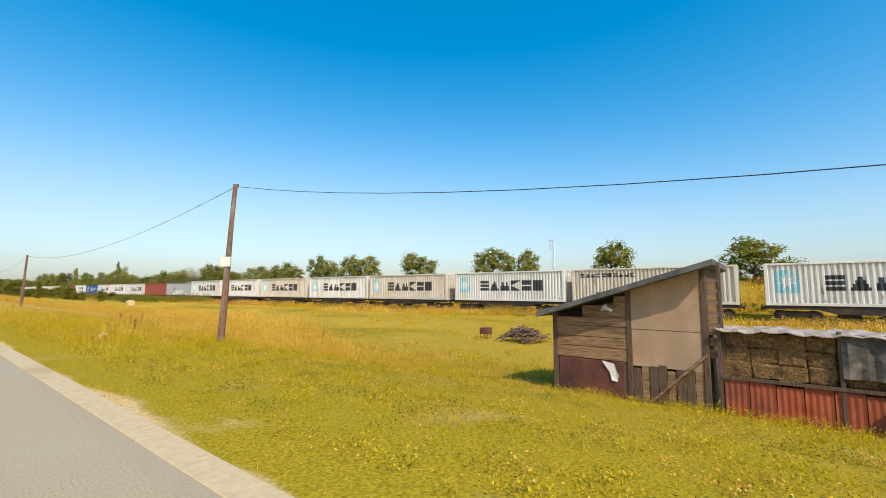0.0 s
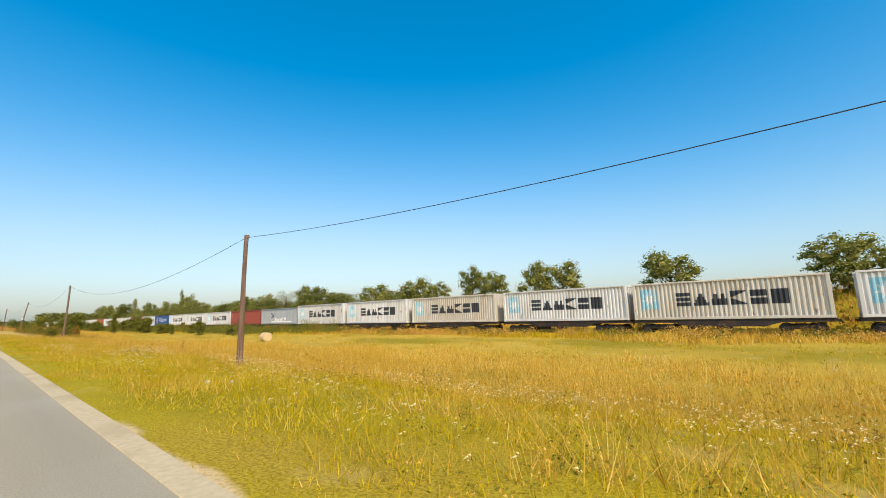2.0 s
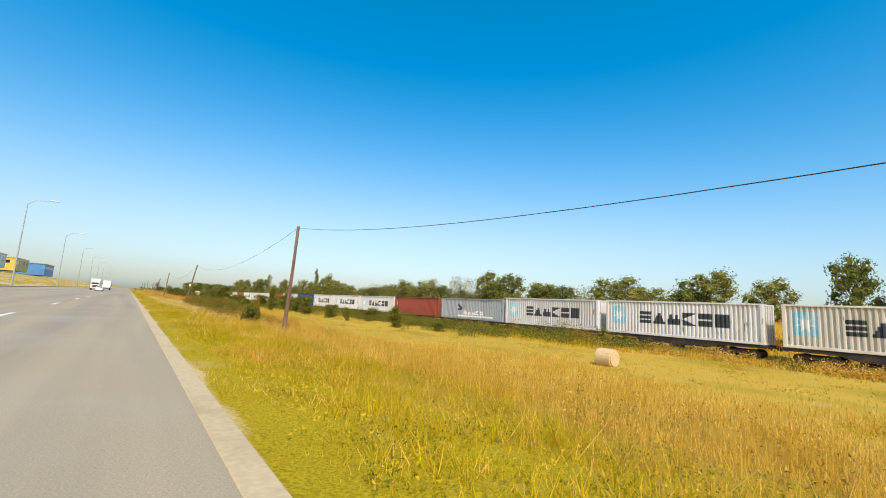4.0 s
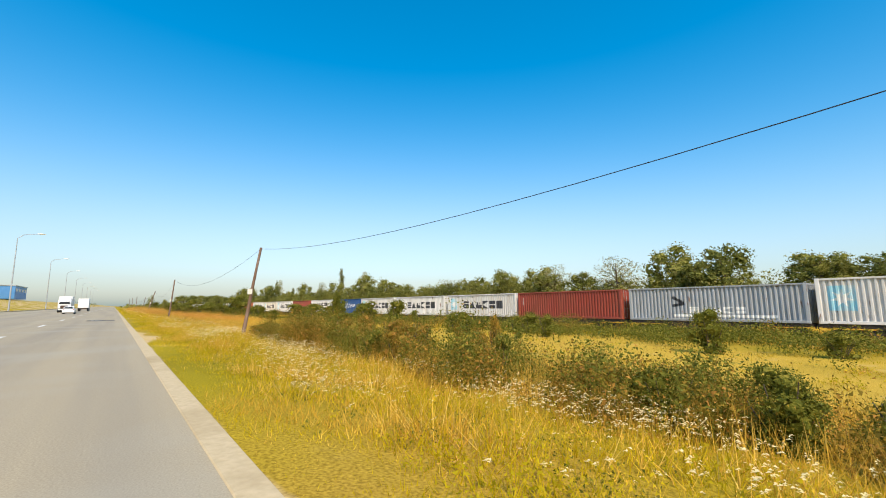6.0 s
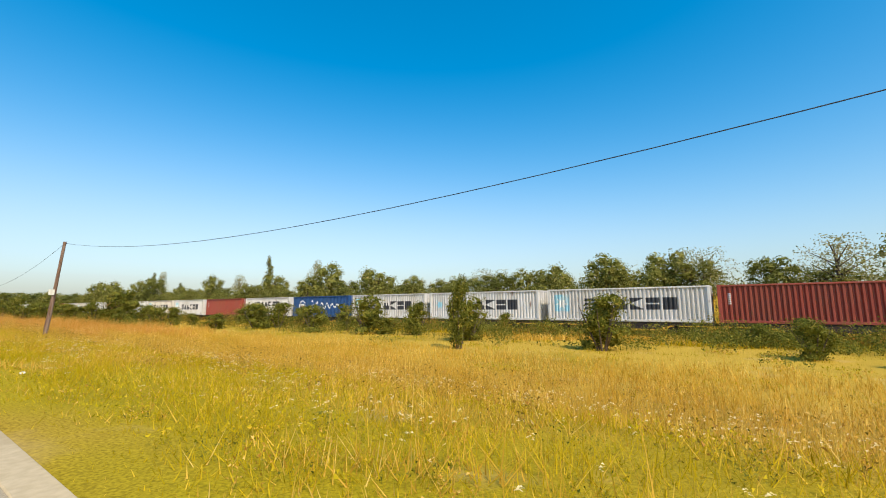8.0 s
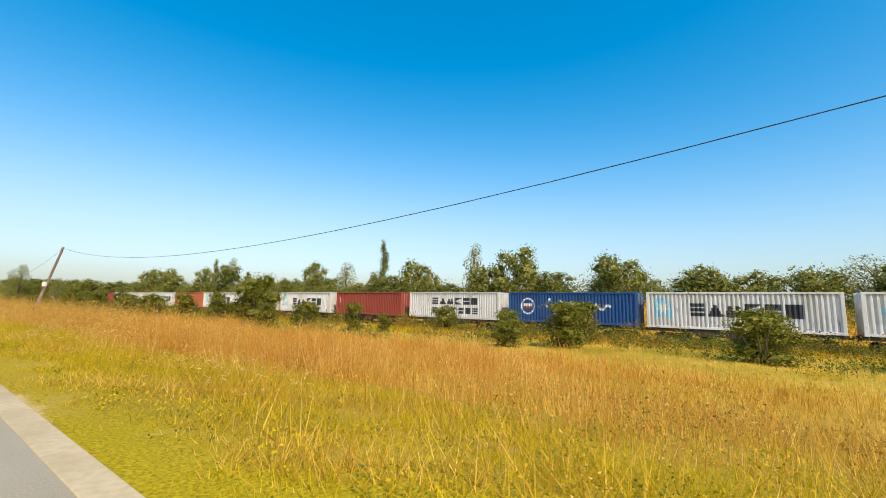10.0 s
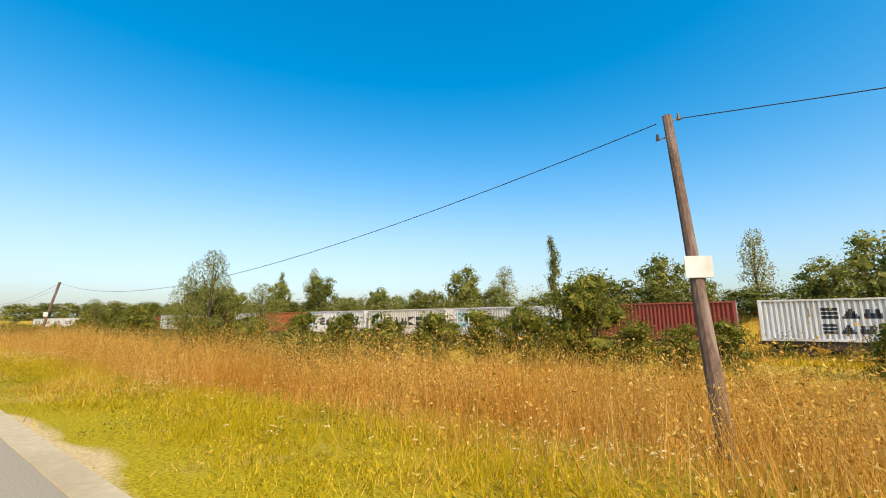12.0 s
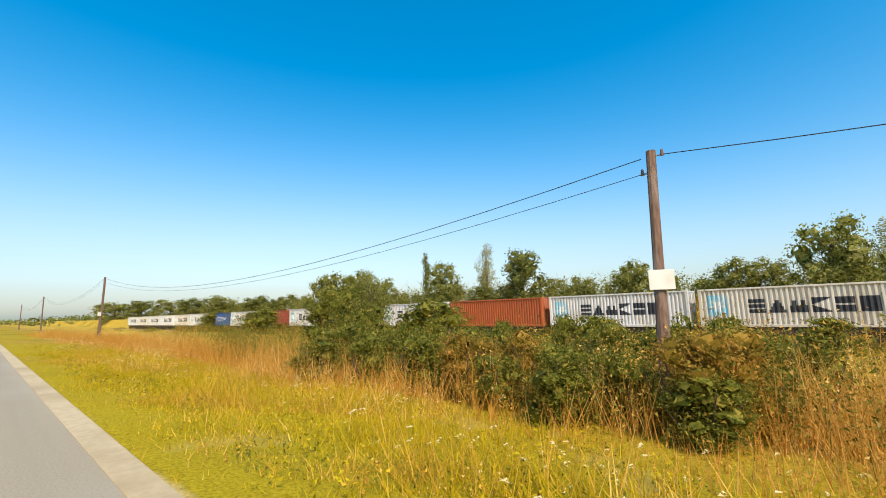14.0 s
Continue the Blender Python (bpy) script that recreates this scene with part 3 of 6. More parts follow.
def wagon():
    w = thing("flat_wagon", "grimy dark container flat wagon on two bogies", "wagon", "wagons of the train")
    bm = B(0.15, W - 0.15, -L / 2 - 0.1, L / 2 + 0.1, -0.28, -0.02, bevel=0.02)
    part("deck", bm, "steel_dark", w)
    for x in (0.1, W - 0.22):
        bm = bmesh.new()
        prof = [(-L / 2 - 0.1, -0.05), (L / 2 + 0.1, -0.05), (L / 2 + 0.1, -0.35), (L / 2 - 3.4, -0.38), (L / 2 - 4.6, -0.78), (-L / 2 + 4.6, -0.78), (-L / 2 + 3.4, -0.38), (-L / 2 - 0.1, -0.35)]
        a = [bm.verts.new((x, y, z)) for y, z in prof]
        b = [bm.verts.new((x + 0.12, y, z)) for y, z in prof]
        bm.faces.new(a)
        bm.faces.new(b[::-1])
        for k in range(len(prof)):
            j = (k + 1) % len(prof)
            bm.faces.new((a[k], a[j], b[j], b[k]))
        part("side_sill", bm, "steel_dark", w)
    part("brake_box", B(0.2, 0.9, -0.6, 0.6, -1.05, -0.6, bevel=0.03), "steel_dark", w)
    part("brake_tank", Cy((0.7, 1.6, -0.95), (0.7, 3.0, -0.95), 0.2, seg=10), "steel_dark", w)
    for y in (-L / 2 + 2.1, L / 2 - 2.1):
        bogie(w, y)
    for s in (-1, 1):
        for x in (0.55, W - 0.55):
            bm = Cy((x, s * (L / 2 + 0.08), -0.3), (x, s * (L / 2 + 0.3), -0.3), 0.09, seg=8)
            cyl(bm, (x, s * (L / 2 + 0.3), -0.3), (x, s * (L / 2 + 0.34), -0.3), 0.22, seg=12)
            part("buffer", bm, "steel_dark", w)
    return w


def floor_z(y):
    return -0.37 - 0.003 * (y - 70)


TILT = math.degrees(math.atan(-0.003))
KINDS = {
    "S": ("white", "star", "white ribbed shipping container with pale blue emblem and dark bars"),
    "C": ("cream", "star", "cream weathered shipping container with a blue emblem and dark bars"),
    "P": ("white", "palestar", "clean white shipping container with dark bars"),
    "M": ("cream", "line", "dusty cream shipping container with a small dark top line of marks"),
    "G": ("grey", "graffiti", "slate grey shipping container with white and dark bars"),
    "R": ("red", "plain", "oxide red ribbed shipping container on a flat wagon"),
    "B": ("blue", "script", "deep blue shipping container with a white flowing stroke mark"),
    "D": ("white", "double", "white shipping container with two rows of dark block marks"),
    "O": ("orange", "plain", "faded orange-red ribbed shipping container on a flat wagon"),
}
# kind and the leading end's place along the line
TRAIN = [("S", -32.7), ("C", -16.2), ("S", 0.2), ("M", 17.3), ("S", 33.4), ("C", 50.1), ("S", 65.9), ("C", 82.4), ("S", 98.9), ("S", 115.2), ("G", 130.9), ("R", 147.0), ("S", 162.7), ("P", 179.0), ("S", 193.9), ("B", 208.7), ("D", 224.0), ("R", 239.5), ("S", 255.1), ("C", 270.4), ("S", 285.2), ("O", 300.1), ("S", 314.6), ("C", 329.2), ("S", 343.8), ("R", 358.4), ("S", 373.0), ("B", 387.6), ("S", 402.2), ("C", 416.8), ("S", 431.4), ("S", 446.0), ("C", 460.6), ("S", 475.2)]
made = {}
for k, (kind, lead) in enumerate(TRAIN):
    # long high boxes lead, shorter standard ones follow
    long, tall = (15.2 if k < 14 else 14.0), (3.6 if k < 10 else 3.3)
    yc = lead - long / 2
    m = pose(track_x(yc), yc, floor_z(yc), TILT, 0, TURN)
    if kind in made:
        ob = copy_thing(made[kind], m)
    else:
        ob = made[kind] = container(*KINDS[kind])
        ob.matrix_basis = m
    ob.scale = (1, long / L, tall / H)
    m = m @ Matrix.Translation((0, 0, -0.012))
    if "w" in made:
        ob = copy_thing(made["w"], m)
    else:
        ob = made["w"] = wagon()
        ob.matrix_basis = m
    ob.scale = (1, long / L, 0.85)


def railway():
    def strip(name, x0, x1, z0, z1, mat, flare=0.0):
        bm = bmesh.new()
        n = 40
        prev = None
        for k in range(n + 1):
            y = -120 + k * 700 / n
            zz, tx = floor_z(y), track_x(y)
            ring = [bm.verts.new(p) for p in ((tx + x0 - flare, y, zz + z0), (tx + x1 + flare, y, zz + z0), (tx + x1, y, zz + z1), (tx + x0, y, zz + z1))]
            if prev:
                for a in range(4):
                    b = (a + 1) % 4
                    bm.faces.new((prev[a], prev[b], ring[b], ring[a]))
            prev = ring
        return part(name, bm, mat)
    t = tagged(strip("track_bed", -0.6, 3.5, -2.3, -1.53, "ballast", 1.0), "pale stone ballast bed under the railway", "track bed", kind="structure")
    for x in (0.45, 2.37):
        strip("rail", x, x + 0.08, -1.46, -1.315, "rail").parent = t
    bm = bmesh.new()
    for k in range(520):
        y = -40 + k * 0.95
        z, x = floor_z(y), track_x(y)
        box(bm, x + 0.1, x + 2.8, y, y + 0.26, z - 1.57, z - 1.44)
    s = part("sleepers", bm, "sleeper", t)
    tagged(s, "concrete sleepers under the rails", kind="stuff")


railway()


# ---- telephone line beside the road ----
def utility_pole(x, y, top, lean, plate_z, label):
    zb = float(land(x, y)) - 0.3
    p = thing("utility_pole", label, "utility pole", "poles along the road", (x, y, zb))
    h = top - zb
    lx, ly = lean
    tip = (lx * h, ly * h, h)
    bm = bmesh.new()
    segs, seg = 8, 10
    rings = []
    for k in range(segs + 1):
        q = k / segs
        r = 0.108 - 0.036 * q + 0.006 * math.sin(7 * q + x)
        cx, cy = lx * h * q + 0.012 * math.sin(5 * q + y), ly * h * q
        rings.append([bm.verts.new((cx + r * math.cos(2 * math.pi * a / seg), cy + r * math.sin(2 * math.pi * a / seg), h * q)) for a in range(seg)])
    for k in range(segs):
        for a in range(seg):
            b = (a + 1) % seg
            bm.faces.new((rings[k][a], rings[k][b], rings[k + 1][b], rings[k + 1][a]))
    bm.faces.new(rings[-1])
    bm.faces.new(rings[0][::-1])
    part("post", bm, "pole", p)
    for dz, sx in ((-0.10, -1), (-0.38, 1)):
        b = part("bracket", Cy((tip[0], tip[1], h + dz), (tip[0], tip[1] + sx * 0.17, h + dz), 0.014, seg=6), "galv", p)
        bm = Cy((tip[0], tip[1] + sx * 0.17, h + dz - 0.02), (tip[0], tip[1] + sx * 0.17, h + dz + 0.09), 0.035, 0.02, seg=8)
        part("insulator", bm, "insul", b)
    if plate_z is not None:
        z = plate_z - zb
        q = z / h
        cx, cy = lx * h * q, ly * h * q
        bm = B(cx - 0.145, cx - 0.13, cy - 0.185, cy + 0.185, z - 0.155, z + 0.155, bevel=0.004)
        bmesh.ops.rotate(bm, verts=bm.verts, cent=(cx, cy, z), matrix=Matrix.Rotation(0.5, 3, "Z"))
        part("sign_plate", bm, "plate", p, "blank white square plate")
    return Vector((x + tip[0], y + tip[1], zb + h - 0.1))


def cable(a, b, sag, name="overhead_cable", r=0.008):
    cu = bpy.data.curves.new(name, "CURVE")
    cu.dimensions, cu.bevel_depth, cu.bevel_resolution = "3D", r, 1
    sp = cu.splines.new("POLY")
    n = 24
    sp.points.add(n)
    for k in range(n + 1):
        q = k / n
        v = a.lerp(b, q)
        sp.points[k].co = (v.x, v.y, v.z - sag * 4 * q * (1 - q), 1)
    cu.materials.append(M["wire"])
    return tagged(new(name, cu), "thin black overhead cable slung between wooden poles", "cable", "cables of the telephone line")


OLD = "weathered brown wooden telephone pole with a white plate"
BARE = "weathered brown wooden telephone pole in dry grass"
# x, y, top, lean, plate height
POLES = [(6.3, -28.0, 4.5, (0.02, 0.0), None), (5.8, 13.25, 4.66, (0.105, 0.12), 2.02), (6.3, 51.1, 4.1, (0.03, 0.02), None), (6.7, 92.5, 4.86, (0.03, 0.01), None), (6.15, 133.2, 4.6, (0.15, 0.01), 1.95), (6.2, 175.5, 4.72, (0.08, 0.0), 1.9), (6.25, 224.45, 4.51, (0.25, 0.09), 1.83), (6.85, 263.6, 3.79, (0.19, 0.02), 1.53), (6.9, 305.6, 4.59, (0.02, 0.01), 1.6), (7.0, 352, 4.9, (0.0, 0.01), None), (7.0, 399, 5.0, (0.0, 0.0), None)]
tips = [utility_pole(*p, OLD if p[4] else BARE) for p in POLES]
for k, (a, b) in enumerate(zip(tips, tips[1:])):
    cable(a + Vector((0, 0.17, 0)), b - Vector((0, 0.17, 0)), (2.1, 0.95, 1.35, 1.25, 1.35, 1.7, 1.5, 1.4)[min(k, 7)])
for a, b in zip(tips[7:], tips[8:]):
    cable(a + Vector((0, 0.17, -0.28)), b + Vector((0, 0.17, -0.28)), 1.3, r=0.006)


# ---- shed and bale store by the first pole ----
def shed():
    z0 = -1.26
    s = thing("shed", "patched timber shed with a sloping felt roof and rusty panel", "shed", at=(9.5, -0.36, z0))
    yl, ym, yr = 4.4, 2.72, 1.3
    def roof_z(y):
        return 1.95 + (yl - y) * 0.31
    # upright posts
    for y in (yl, ym, yr):
        part("post", B(-0.05, 0.05, y - 0.055, y + 0.055, 0, roof_z(y) - 0.03, bevel=0.008), "wood_dark", s)
    # horizontal planks over the low bay
    z, k = 0.86, 0
    while z < roof_z(ym) - 0.1:
        hgt = (0.27, 0.22, 0.25, 0.2)[k % 4]
        top = min(z + hgt - 0.012, roof_z(ym) - 0.08)
        y1 = yl - 0.05 if roof_z(yl) - 0.1 > top else yl - (top - roof_z(yl) + 0.1) / 0.31
        part("plank", B(-0.03 - 0.008 * (k % 2), 0.0, ym + 0.055, y1, z, top, bevel=0.004), "wood_grey", s)
        z, k = z + hgt, k + 1
    part("panel", B(-0.05, -0.02, ym + 0.12, yl - 0.1, 0.04, 0.84, bevel=0.006), "rust_sheet", s, "dark rusty steel sheet")
    bm = bmesh.new()
    for k in range(5):
        box(bm, -0.03, 0.0, ym + 0.06 + k * 0.32, ym + 0.35 + k * 0.32, 0.02, 0.85 - 0.03 * (k % 3))
    part("backing_board", bm, "wood_dark", s)
    # tan sheets over the high bay
    bm = bmesh.new()
    ys = (yr + 0.05, ym - 0.055)
    prof = [(ys[1], 1.58), (ys[0], 1.58), (ys[0], roof_z(ys[0]) - 0.06), (ys[1], roof_z(ys[1]) - 0.06)]
    a = [bm.verts.new((-0.03, y, z)) for y, z in prof]
    b = [bm.verts.new((0.0, y, z)) for y, z in prof]
    bm.faces.new(a); bm.faces.new(b[::-1])
    for k in range(4):
        bm.faces.new((a[k], a[(k + 1) % 4], b[(k + 1) % 4], b[k]))
    part("sheet", bm, "board", s, "tan hardboard sheet")
    part("sheet", B(-0.028, 0.0, ys[0], ys[1], 0.8, 1.565, bevel=0.003), "board", s, "tan hardboard sheet")
    for k in range(8):
        y = ys[0] + k * (ys[1] - ys[0]) / 8
        part("plank", B(-0.025 - 0.01 * (k % 3), 0.0, y + 0.005, y + (ys[1] - ys[0]) / 8 - 0.006, 0.0, 0.86 - 0.035 * (k % 4), bevel=0.004), "wood_dark" if k % 3 else "wood_grey", s)
    bm = bmesh.new()
    cyl(bm, (-0.08, ym - 0.35, 0.05), (-0.08, yr - 0.02, 1.15), 0.03, seg=6)
    part("brace", bm, "wood_grey", s)
    # side and back
    for y in (yl, yr):
        part("side_wall", B(0.05, 2.9, y - 0.03, y + 0.03, 0, roof_z(y) - 0.08), "wood_dark", s)
    part("back_wall", B(2.87, 2.93, yr, yl, 0, roof_z(yl) - 0.1), "wood_dark", s)
    for k in range(7):
        part("slat", B(0.0, 0.03, yr - 0.26, yr - 0.06, 1.1 + 0.22 * k, 1.26 + 0.22 * k, bevel=0.004), "wood_grey", s)
    part("post", B(-0.02, 0.06, yr - 0.3, yr - 0.24, 0, 2.95, bevel=0.006), "wood_dark", s)
    bm = bmesh.new()
    prof = [(yl + 0.32, roof_z(yl + 0.32)), (yr - 0.22, roof_z(yr - 0.22))]
    vs = []
    for x in (-0.42, 3.1):
        for y, z in prof:
            vs.append((bm.verts.new((x, y, z - 0.08)), bm.verts.new((x, y, z + 0.03))))
    for lo in (0, 1):
        bm.faces.new((vs[0][lo], vs[1][lo], vs[3][lo], vs[2][lo]))
    for i, j in ((0, 1), (1, 3), (3, 2), (2, 0)):
        bm.faces.new((vs[i][0], vs[j][0], vs[j][1], vs[i][1]))
    part("roof", bm, "felt", s, "thin sagging felt-covered roof")
    bm = bmesh.new()
    scrap = [(3.32, 1.93), (3.18, 1.96), (3.06, 1.92), (3.04, 1.98), (3.16, 2.03), (3.18, 2.10), (3.26, 2.06)]
    face = bm.faces.new([bm.verts.new((-0.05 + 0.012 * (k % 2), y, z)) for k, (y, z) in enumerate(scrap)])
    bmesh.ops.solidify(bm, geom=[face], thickness=0.006)
    part("patch", bm, "cloth", s, "scrap of white plastic")
    bm = bmesh.new()
    pts = [(3.3, 0.84), (3.05, 0.8), (2.95, 0.55), (2.98, 0.42), (3.1, 0.44), (3.14, 0.6)]
    for x in (-0.09, -0.055):
        bm.faces.new([bm.verts.new((x + 0.015 * (k % 2), y, z)) for k, (y, z) in enumerate(pts)])
    part("rag", bm, "cloth", s, "white rag hanging from a nail")


shed()


def bale_store():
    z0 = -1.26
    s = thing("bale_store", "low store of old straw bales behind rusty red sheets", "shed", at=(9.45, -0.44, z0))
    for y in (1.16, -0.55, -2.3):
        part("post", B(-0.04, 0.03, y - 0.03, y + 0.03, 0, 1.72, bevel=0.006), "wood_dark", s)
    for k in range(9):
        y = 1.1 - 0.385 * k
        bm = bmesh.new()
        n = 8
        row = []
        for i in range(n + 1):
            x = -0.02 + 0.012 * (i % 2) + 0.008 * (k % 2)
            row.append((bm.verts.new((x, y - 0.37 * i / n, 0.0)), bm.verts.new((x, y - 0.37 * i / n, 0.74 - 0.02 * (k % 3)))))
        for i in range(n):
            bm.faces.new((row[i][0], row[i + 1][0], row[i + 1][1], row[i][1]))
        part("sheet", bm, "rust_red", s)
    part("rail", B(-0.05, -0.025, -2.3, 1.15, 0.74, 0.8), "wood_dark", s)
    rnd = random.Random(4)
    for r in range(3):
        for k in range(4):
            y = 1.08 - 0.4 * k
            bm = B(0.02 + rnd.random() * 0.05, 0.7, y - 0.405, y + 0.005, 0.78 + 0.28 * r, 1.07 + 0.28 * r, bevel=0.03)
            for v in bm.verts:
                v.co += Vector((rnd.uniform(-0.02, 0.02), rnd.uniform(-0.02, 0.02), rnd.uniform(-0.02, 0.02)))
            part("bale", bm, "straw", s)
    bm = bmesh.new()
    bmesh.ops.create_grid(bm, x_segments=22, y_segments=10, size=1)
    for v in bm.verts:
        y, z = -1.42 + v.co.x * 0.86, 1.32 + v.co.y * 0.36
        v.co = Vector((-0.05 + 0.03 * math.sin(9 * y + 3 * z) + 0.015 * math.sin(31 * y), y, z))
    bmesh.ops.solidify(bm, geom=bm.faces[:], thickness=0.01)
    part("tarpaulin", bm, "tarp", s, "crumpled grey tarpaulin")
    bm = bmesh.new()
    for r in range(2):
        box(bm, 0.05, 0.8, -2.28, -0.6, 0.76 + 0.45 * r, 1.18 + 0.45 * r, bevel=0.06)
    part("bale", bm, "straw", s)
    bm = bmesh.new()
    bmesh.ops.create_grid(bm, x_segments=30, y_segments=8, size=1)
    for v in bm.verts:
        y, x = -0.58 + v.co.x * 1.78, 0.45 + v.co.y * 0.58
        v.co = Vector((x, y, 1.68 + 0.018 * math.sin(6 * y) + 0.02 * math.sin(17 * y + 5 * x) - 0.1 * max(0, -v.co.y - 0.7)))
    bmesh.ops.solidify(bm, geom=bm.faces[:], thickness=0.015)
    part("cover", bm, "sheet_pale", s, "sun-bleached plastic cover")
    part("back_wall", B(1.05, 1.1, -2.3, 1.15, 0, 1.6), "wood_dark", s)
    part("canister", B(-0.22, -0.07, -2.34, -2.10, 1.29, 1.57, bevel=0.03), "bag", s, "white plastic canister")


bale_store()


# Unseen mound added past the bale store to stand for the dark shade there.
def shade_stand_in():
    s = thing("covered_stack", "unseen near-black mound added to stand for shade beside the shed", "stack", at=(8.3, -3.8, float(land(8.3, -3.8)) - 0.05))
    bm = bmesh.new()
    bmesh.ops.create_uvsphere(bm, u_segments=48, v_segments=24, radius=1)
    for v in bm.verts:
        c = v.co.copy()
        up = max(0.0, c.z)
        v.co = Vector((c.x * (1.15 - 0.55 * up), c.y * (1.75 - 0.95 * up), 2.9 * up ** 0.9))
        v.co += Vector((math.sin(7 * c.y + 4 * c.z), math.sin(6 * c.x + 5 * c.z), 0)) * 0.05
    for v in bm.verts:
        v.co += Vector((math.sin(23 * v.co.y + 9 * v.co.z), math.sin(19 * v.co.x + 13 * v.co.z), math.sin(17 * v.co.x + 11 * v.co.y))) * 0.03
    part("mound_shell", bm, "shade_black", s)


shade_stand_in()


def brush_heap(x, y):
    h = thing("brush_heap", "flat heap of cut brown branches on the grass", "heap", at=(x, y, float(land(x, y))))
    rnd = random.Random(8)
    for j in range(4):
        bm = bmesh.new()
        for k in range(70):
            a = rnd.uniform(0, math.pi)
            cx, cy = max(-0.8, min(0.8, rnd.gauss(0, 0.4))), max(-1.1, min(1.1, rnd.gauss(0, 0.65)))
            z = max(0.05, 0.85 * math.exp(-(cx / 0.8) ** 2 - (cy / 1.3) ** 2) * rnd.uniform(0.4, 1.0))
            ln = rnd.uniform(0.12, 0.38)
            d = Vector((math.cos(a) * ln, math.sin(a) * ln, rnd.uniform(-0.15, 0.15)))
            cyl(bm, Vector((cx, cy, z)) - d, Vector((cx, cy, z)) + d, rnd.uniform(0.02, 0.045), 0.012, seg=5)
        part("branch_layer", bm, "brush", h)


brush_heap(20.6, 10.6)


def crate():
    c = thing("crate", "small rusty brown box standing on thin legs", "box", at=(21.0, 13.2, float(land(21.0, 13.2))))
    part("body", B(-0.25, 0.25, -0.28, 0.28, 0.25, 0.62, bevel=0.02), "rust_sheet", c)
    for x in (-0.2, 0.2):
        for y in (-0.22, 0.22):
            part("leg", B(x - 0.02, x + 0.02, y - 0.02, y + 0.02, 0, 0.25), "wood_dark", c)


crate()


def signal_mast():
    x, y = 50.5, 21.5
    z = float(land(x, y))
    s = thing("signal_mast", "slim grey lattice mast with short side arms by the railway", "mast", at=(x, y, z))
    h = 7.6 - z
    for dx, dy in ((-0.12, -0.12), (0.12, -0.12), (0.0, 0.14)):
        part("leg", Cy((dx * 1.6, dy * 1.6, 0), (dx * 0.5, dy * 0.5, h), 0.025, seg=6), "galv", s)
    for k in range(12):
        z0, z1 = h * k / 12, h * (k + 1) / 12
        part("brace", Cy((-0.15, -0.15, z0), (0.15, -0.15, z1), 0.014, seg=5), "galv", s)
    for k in range(4):
        zz = h - 0.25 - 0.33 * k
        a = part("arm", Cy((0, 0, zz), (0, 0.38, zz + 0.1), 0.02, seg=6), "galv", s)
        part("insulator", Cy((0, 0.38, zz + 0.06), (0, 0.38, zz + 0.2), 0.05, 0.03, seg=8), "insul", a)


signal_mast()


def round_bale():
    x, y = 24.0, 85.5
    b = thing("round_bale", "pale round bale lying in the field", "bale", at=(x, y, float(land(x, y)) + 0.5))
    bm = Cy((0, -0.55, 0), (0, 0.55, 0), 0.55, seg=20)
    bmesh.ops.bevel(bm, geom=[e for e in bm.edges if len(e.link_faces) == 2 and e.calc_face_angle(0) > 1], offset=0.08, segments=2, affect="EDGES")
    part("roll", bm, "bale", b)


round_bale()


# ---- trees and shrubs ----
def leaf_cloud(rng, lobes, count, size, shell=0.55, inner=0, sides=4):
    """Diamond or three-cornered leaves scattered through ellipsoid lobes (cx, cy, cz, rx, ry, rz)."""
    lobes = np.asarray(lobes, dtype=float)
    vol = (lobes[:, 3] * lobes[:, 4] * lobes[:, 5]) ** 0.67
    pick = rng.choice(len(lobes), count, p=vol / vol.sum())
    d = rng.normal(size=(count, 3))
    d /= np.linalg.norm(d, axis=1)[:, None]
    rad = shell + (1 - shell) * rng.random(count) ** 0.7
    rad *= 1 + 0.18 * np.sin(d[:, 0] * 7 + pick) * np.sin(d[:, 2] * 6 + 2 * pick)
    c = lobes[pick, :3] + d * rad[:, None] * lobes[pick, 3:]
    nrm = d * 0.6 + rng.normal(size=(count, 3)) * 0.6
    nrm /= np.linalg.norm(nrm, axis=1)[:, None]
    a = np.cross(nrm, rng.normal(size=(count, 3)))
    a /= np.linalg.norm(a, axis=1)[:, None]
    b = np.cross(nrm, a)
    s = size * (0.6 + 0.8 * rng.random(count))[:, None]
    v = np.stack([c - a * s, c - b * s * 0.45 + nrm * s * 0.12, c + a * s, c + b * s * 0.45 + nrm * s * 0.12], 1)
    if sides == 3:
        v = np.stack([c - a * s * 0.9, c + b * s * 0.85 + nrm * s * 0.15, c + a * s * 0.9], 1)
    if not inner:
        return v.reshape(-1, 3)
    pick = np.repeat(np.arange(len(lobes)), inner)
    m = len(pick)
    d = rng.normal(size=(m, 3))
    d /= np.linalg.norm(d, axis=1)[:, None]
    c = lobes[pick, :3] + d * 0.5 * lobes[pick, 3:]
    nrm = d + rng.normal(size=(m, 3)) * 0.25
    nrm /= np.linalg.norm(nrm, axis=1)[:, None]
    a = np.cross(nrm, rng.normal(size=(m, 3)))
    a /= np.linalg.norm(a, axis=1)[:, None]
    b = np.cross(nrm, a)
    s = 0.34 * lobes[pick, 3:].mean(axis=1)[:, None]
    w = np.stack([c - a * s, c - b * s * 0.8, c + a * s, c + b * s * 0.8], 1)
    if sides == 3:
        w = w[:, [0, 1, 2, 0, 2, 3]]
    return np.concatenate([v.reshape(-1, 3), w.reshape(-1, 3)])


